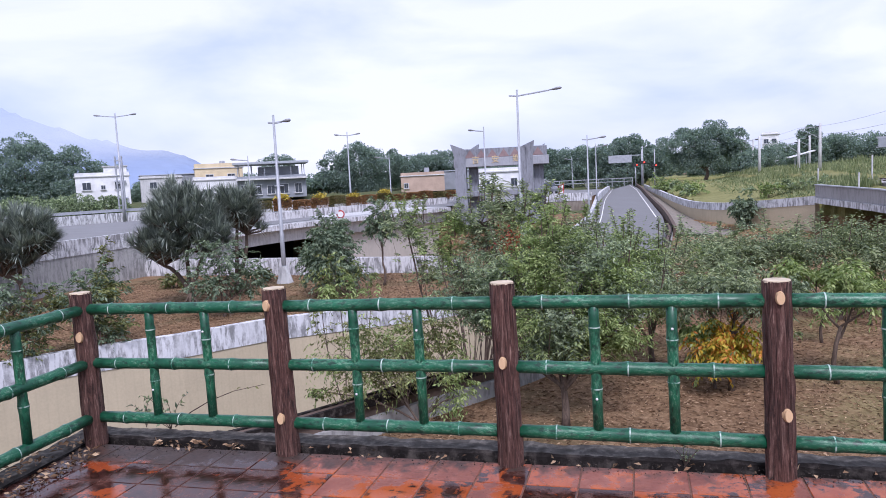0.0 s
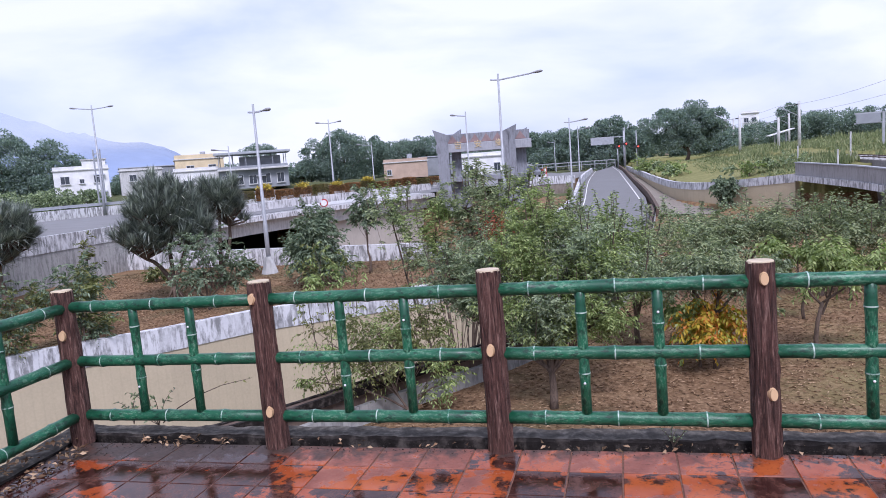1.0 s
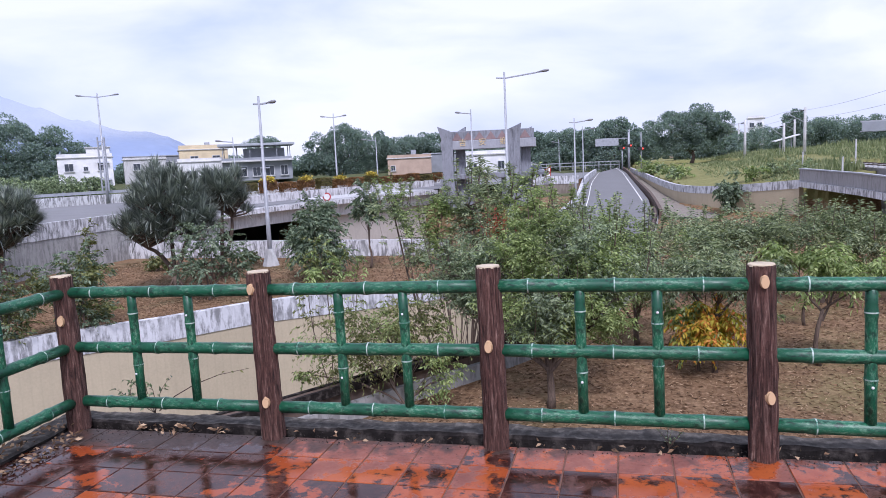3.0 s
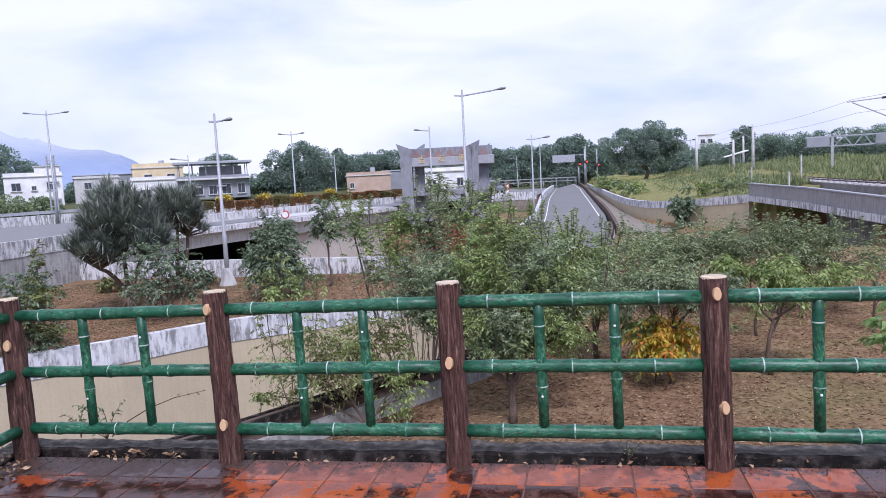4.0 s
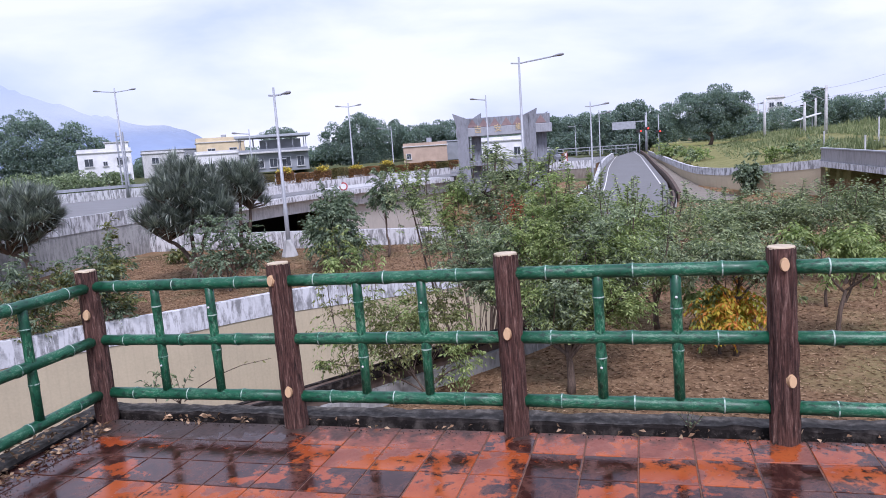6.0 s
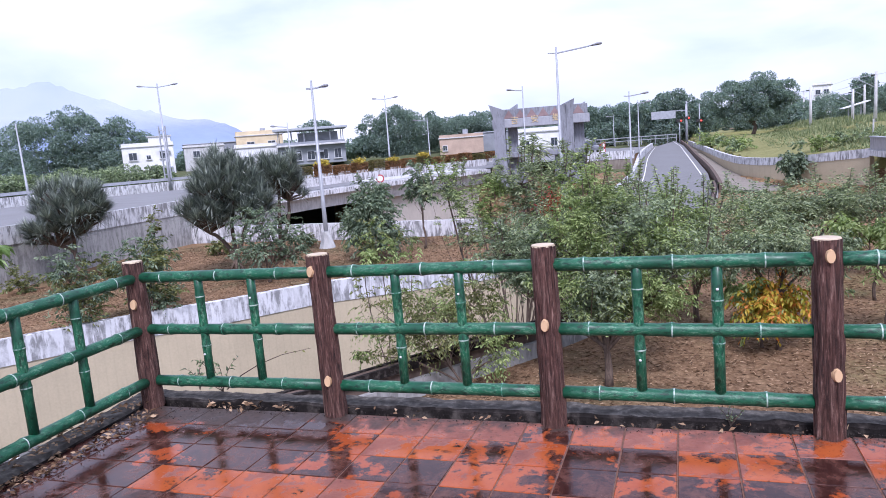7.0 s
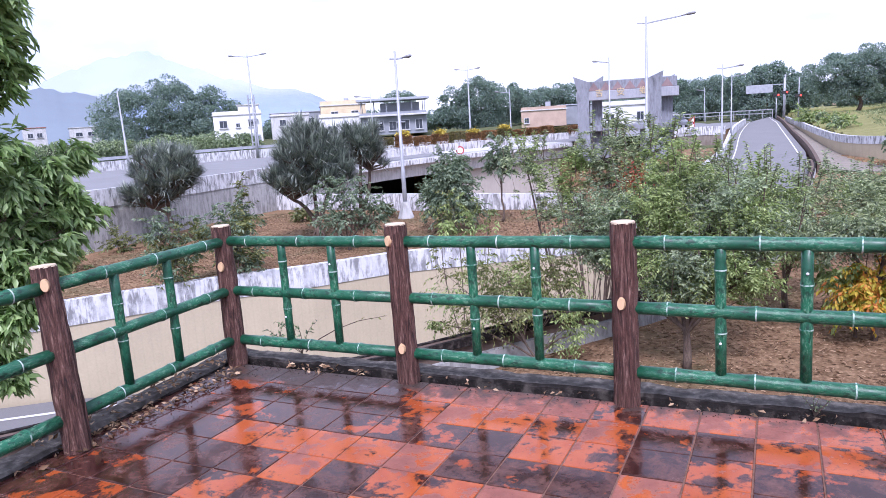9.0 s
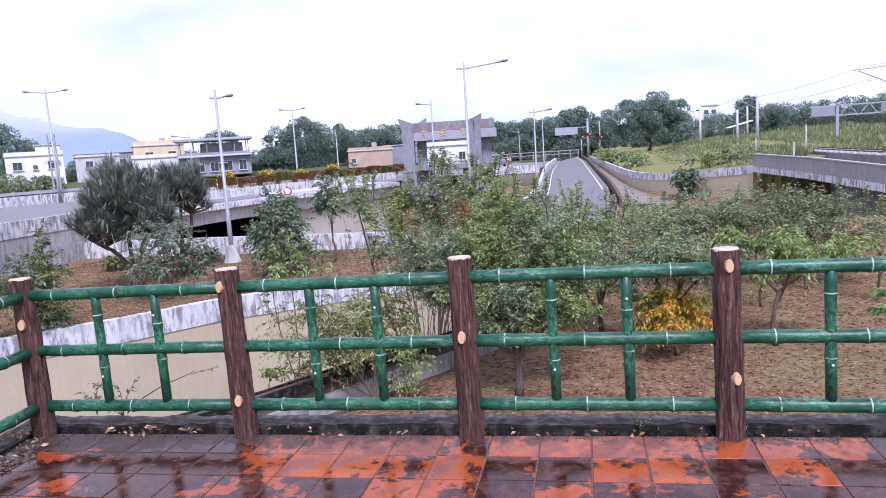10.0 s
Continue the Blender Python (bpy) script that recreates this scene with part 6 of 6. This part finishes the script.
# ---- fallen leaves, weeds and twigs on the terrace ----
rng = np.random.default_rng(31)
def floor_scatter(n, xs, ys, z=0.012):
    p = np.stack([rng.uniform(*xs, n), rng.uniform(*ys, n), z + rng.uniform(0, 0.02, n)], 1)
    return p
p = np.concatenate([floor_scatter(190, (-3.1, -2.92), (-1.6, -0.15)), floor_scatter(60, (-3.1, -2.9), (-4.5, -1.6)), floor_scatter(45, (-2.7, -1.9), (-0.03, 0.05)), floor_scatter(60, (2.6, 3.6), (-0.05, 0.06)), floor_scatter(40, (-1.5, 2.2), (-0.05, 0.06)),
                    np.stack([rng.uniform(-3.3, -3.1, 150), rng.uniform(-1.8, 0.1, 150), rng.uniform(0.065, 0.09, 150)], 1)])
v, f = blades(rng, p, rng.normal(size=p.shape) * np.array([1, 1, 0.25]), 0.05, 0.024)
fl = tagged(mesh_np("fallen_leaves", v, f, F_litter), "curled brown dead leaves along the kerb", "leaves", kind="stuff")
fl.matrix_world = TERRACE
# crumbs of dirt
n = 1400
p = np.concatenate([floor_scatter(900, (-3.0, 5.0), (-0.10, 0.05), 0.001), floor_scatter(500, (-3.05, -2.7), (-4.5, 0.0), 0.001)])
v, f = blades(rng, p, rng.normal(size=p.shape), 0.014, 0.01)
dt = tagged(mesh_np("dirt_crumbs", v, f, plain("dark_soil", (0.035, 0.026, 0.02), 0.95, 0, 0.4, 60)), "dark crumbs of soil beside the kerb", "dirt", kind="stuff")
dt.matrix_world = TERRACE


def weed(x, y, z, seed, stems, label, reach=0.35, leaf=0.045, mat=None):
    r = np.random.default_rng(seed)
    ob = thing("weed", TERRACE @ pose(x, y, z), label, "plant", "weeds by the kerb")
    wood, P, W = [], [], []
    for k in range(stems):
        a = r.uniform(0, 2 * math.pi)
        end = np.array([math.cos(a) * reach * r.uniform(0.4, 1), math.sin(a) * reach * 0.4, reach * r.uniform(0.3, 1.0)])
        pts = bent((0, 0, 0), end, reach * 0.15, r, 6)
        wood.append(tube(pts, [0.004, 0.0035, 0.003, 0.0025, 0.002, 0.001], 4, False))
        pa = np.array(pts)
        for t in np.linspace(0.25, 1, 9):
            i = t * (len(pa) - 1)
            q = pa[int(i)] + (pa[min(int(i) + 1, len(pa) - 1)] - pa[int(i)]) * (i % 1)
            P.append(q)
            W.append(r.normal(size=3) + end / reach)
    v, f = joined(wood)
    mesh_ob("stems", v, f, M_trunk, ob)
    v, f = blades(r, np.array(P), np.array(W), leaf, leaf * 0.45, 0.1)
    mesh_np("leaves", v, f, mat or F_mid, ob)


weed(-2.75, 0.35, 0.0, 1, 7, "leafy weed growing behind the kerb", 0.30)
weed(-2.95, 0.32, 0.02, 2, 4, "leafy weed growing behind the kerb", 0.22)
weed(3.05, 0.1, 0.06, 3, 9, "dry straggling weed on the kerb", 0.25, 0.02, F_litter)
weed(1.02, 0.08, 0.0, 4, 6, "tiny green weed at the kerb", 0.12, 0.02)
weed(3.4, 0.12, 0.06, 5, 8, "dry straggling weed on the kerb", 0.25, 0.02, F_litter)
# a long bare shoot in front of the beige wall
sh = thing("bare_shoot", TERRACE @ pose(-2.75, 0.4, 0.0), "long thin bare shoot with a few leaves", "plant")
v, f = tube([(0, 0, 0), (0.15, 0, 0.12), (0.34, 0, 0.22), (0.56, 0, 0.30), (0.82, 0.0, 0.355)], [0.005, 0.0045, 0.004, 0.003, 0.0015], 5)
mesh_ob("stem", v, f, M_trunk, sh)
q = np.array([(0.35, 0, 0.23), (0.4, 0, 0.245), (0.46, 0, 0.26), (0.52, 0, 0.285), (0.58, 0, 0.31), (0.66, 0, 0.325), (0.74, 0, 0.34), (0.8, 0, 0.35)])
v, f = blades(rng, q, rng.normal(size=q.shape) * 0.5 + np.array([0.3, 0, 0.7]), 0.04, 0.016)
mesh_np("leaves", v, f, F_brown, sh)
# ---- terrace tiles, wet in patches ----
def tile_material(name, damp):
    """Terracotta that is dry, wet or under dark grime; damp shifts the balance."""
    m, nt, b = nodes_of(name, 0.5, 0, 0.32)
    v = world_coords(nt)
    info = nt.nodes.new("ShaderNodeObjectInfo")
    sep = nt.nodes.new("ShaderNodeSeparateXYZ")
    g = nt.nodes.new("ShaderNodeNewGeometry")
    nt.links.new(g.outputs["Position"], sep.inputs[0])
    big = noise_of(nt, v, 1.15, 5, 0.6, 0.4)
    mid = noise_of(nt, v, 4.5, 6, 0.65, 0.2)
    fine = noise_of(nt, v, 38, 5, 0.7)
    lot = math_node(nt, "FRACT", math_node(nt, "ADD", info.outputs["Random"], g.outputs["Random Per Island"]), 0.0)
    own = math_node(nt, "MULTIPLY", math_node(nt, "SUBTRACT", lot, 0.5), 0.05)
    wet = math_node(nt, "ADD", math_node(nt, "ADD", math_node(nt, "MULTIPLY", big, 0.6), own), math_node(nt, "MULTIPLY", math_node(nt, "SUBTRACT", mid, 0.12), 0.60))
    wet = math_node(nt, "ADD", wet, math_node(nt, "MULTIPLY", math_node(nt, "SUBTRACT", noise_of(nt, v, 16, 6, 0.75), 0.5), 0.16))
    wet = math_node(nt, "ADD", wet, damp)
    dry_c = ramp(nt, mid, [(0.3, (0.17, 0.058, 0.042)), (0.55, (0.275, 0.098, 0.066)), (0.75, (0.35, 0.14, 0.10))])
    wet_c = ramp(nt, mid, [(0.3, (0.27, 0.048, 0.014)), (0.7, (0.43, 0.105, 0.026))])
    film = noise_of(nt, v, 7.5, 6, 0.7, 0.5)
    grime = mix(nt, ramp(nt, film, [(0.42, 0.0), (0.62, 1.0)]), ramp(nt, fine, [(0.3, (0.005, 0.003, 0.004)), (0.7, (0.026, 0.011, 0.012))]), ramp(nt, fine, [(0.3, (0.045, 0.019, 0.015)), (0.7, (0.125, 0.056, 0.043))]))
    c = mix(nt, ramp(nt, wet, [(0.45, 0.0), (0.47, 1.0)]), dry_c, wet_c)
    dirty = ramp(nt, wet, [(0.54, 0.0), (0.575, 0.95)])
    c = mix(nt, dirty, c, grime)
    specks = ramp(nt, math_node(nt, "ADD", fine, math_node(nt, "MULTIPLY", big, 0.3)), [(0.76, 0.0), (0.82, 0.8)])
    c = mix(nt, specks, c, (0.02, 0.015, 0.013))
    nt.links.new(c, b.inputs["Base Color"])
    r = ramp(nt, wet, [(0.42, 0.45), (0.47, 0.2), (0.56, 0.05)])
    r = mix(nt, 1.0, r, ramp(nt, fine, [(0.3, 0.85), (0.7, 1.5)]), "MULTIPLY")
    r = mix(nt, math_node(nt, "MULTIPLY", dirty, ramp(nt, film, [(0.45, 0.0), (0.7, 0.8)])), r, (0.38, 0.38, 0.38))
    # silt washed into the edge by the kerb
    silt_w = nt.nodes.new("ShaderNodeMapRange")
    silt_w.inputs["From Min"].default_value, silt_w.inputs["From Max"].default_value = -0.55, 0.0
    silt_w.inputs["To Min"].default_value, silt_w.inputs["To Max"].default_value = -0.3, 0.22
    nt.links.new(sep.outputs[1], silt_w.inputs["Value"])
    silt_x = nt.nodes.new("ShaderNodeMapRange")
    silt_x.inputs["From Min"].default_value, silt_x.inputs["From Max"].default_value = -3.0, 0.5
    silt_x.inputs["To Min"].default_value, silt_x.inputs["To Max"].default_value = 0.2, -0.12
    nt.links.new(sep.outputs[0], silt_x.inputs["Value"])
    silt = ramp(nt, math_node(nt, "ADD", math_node(nt, "ADD", silt_w.outputs[0], silt_x.outputs[0]), film), [(0.50, 0.0), (0.66, 0.85)])
    c = mix(nt, silt, c, ramp(nt, fine, [(0.3, (0.02, 0.015, 0.013)), (0.7, (0.095, 0.07, 0.06))]))
    nt.links.new(c, b.inputs["Base Color"])
    r = mix(nt, silt, r, (0.6, 0.6, 0.6))
    nt.links.new(r, b.inputs["Roughness"])
    bump(nt, b, math_node(nt, "ADD", fine, mid), 0.12, 0.004)
    return m


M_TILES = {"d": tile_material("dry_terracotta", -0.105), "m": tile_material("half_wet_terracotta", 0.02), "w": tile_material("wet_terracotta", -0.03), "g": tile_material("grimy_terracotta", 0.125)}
M_grout = concrete("dirty_grout", (0.20, 0.105, 0.075), 0.4, (0.02, 0.015, 0.012), scale=6)
floor = tagged(part("floor", box(12.6, 10.6, 0.05, 3.3, -5.3, -0.056), M_grout), "wet terracotta tiled terrace floor with dark grime", "floor", kind="structure")
floor.matrix_world = TERRACE
TILE = 0.301
tile_meshes = {}
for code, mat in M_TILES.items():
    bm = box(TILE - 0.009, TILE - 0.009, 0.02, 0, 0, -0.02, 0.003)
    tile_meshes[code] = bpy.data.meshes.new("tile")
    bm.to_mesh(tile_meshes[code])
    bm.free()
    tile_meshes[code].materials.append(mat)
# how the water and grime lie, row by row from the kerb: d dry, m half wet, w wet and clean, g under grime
# eleventh tile of rows two and three: w also stands for the post's reflection
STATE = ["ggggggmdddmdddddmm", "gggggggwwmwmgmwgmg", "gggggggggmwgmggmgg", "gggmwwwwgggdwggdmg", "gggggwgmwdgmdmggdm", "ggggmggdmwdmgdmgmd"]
rest_v, rest_f = [], []
rnd = random.Random(4)
for j in range(36):
    for i in range(42):
        x, y = -3.035 + TILE * i, -0.1435 - TILE * j
        z = rnd.uniform(-0.0012, 0.0012)
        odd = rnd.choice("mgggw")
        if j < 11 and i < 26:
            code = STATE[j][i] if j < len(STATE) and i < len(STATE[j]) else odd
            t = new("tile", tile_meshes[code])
            t.parent = floor
            t.matrix_local = pose(x, y, z, rnd.uniform(-0.15, 0.15), rnd.uniform(-0.15, 0.15), 0)
        else:
            h = TILE / 2 - 0.0045
            o = len(rest_v)
            rest_v += [(x - h, y - h, z - 0.02), (x + h, y - h, z - 0.02), (x + h, y + h, z - 0.02), (x - h, y + h, z - 0.02), (x - h, y - h, z), (x + h, y - h, z), (x + h, y + h, z), (x - h, y + h, z)]
            rest_f += [tuple(o + q for q in g) for g in ((4, 5, 6, 7), (0, 1, 5, 4), (1, 2, 6, 5), (2, 3, 7, 6), (3, 0, 4, 7))]
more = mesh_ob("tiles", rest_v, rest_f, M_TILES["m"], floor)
tagged(more, kind="stuff")
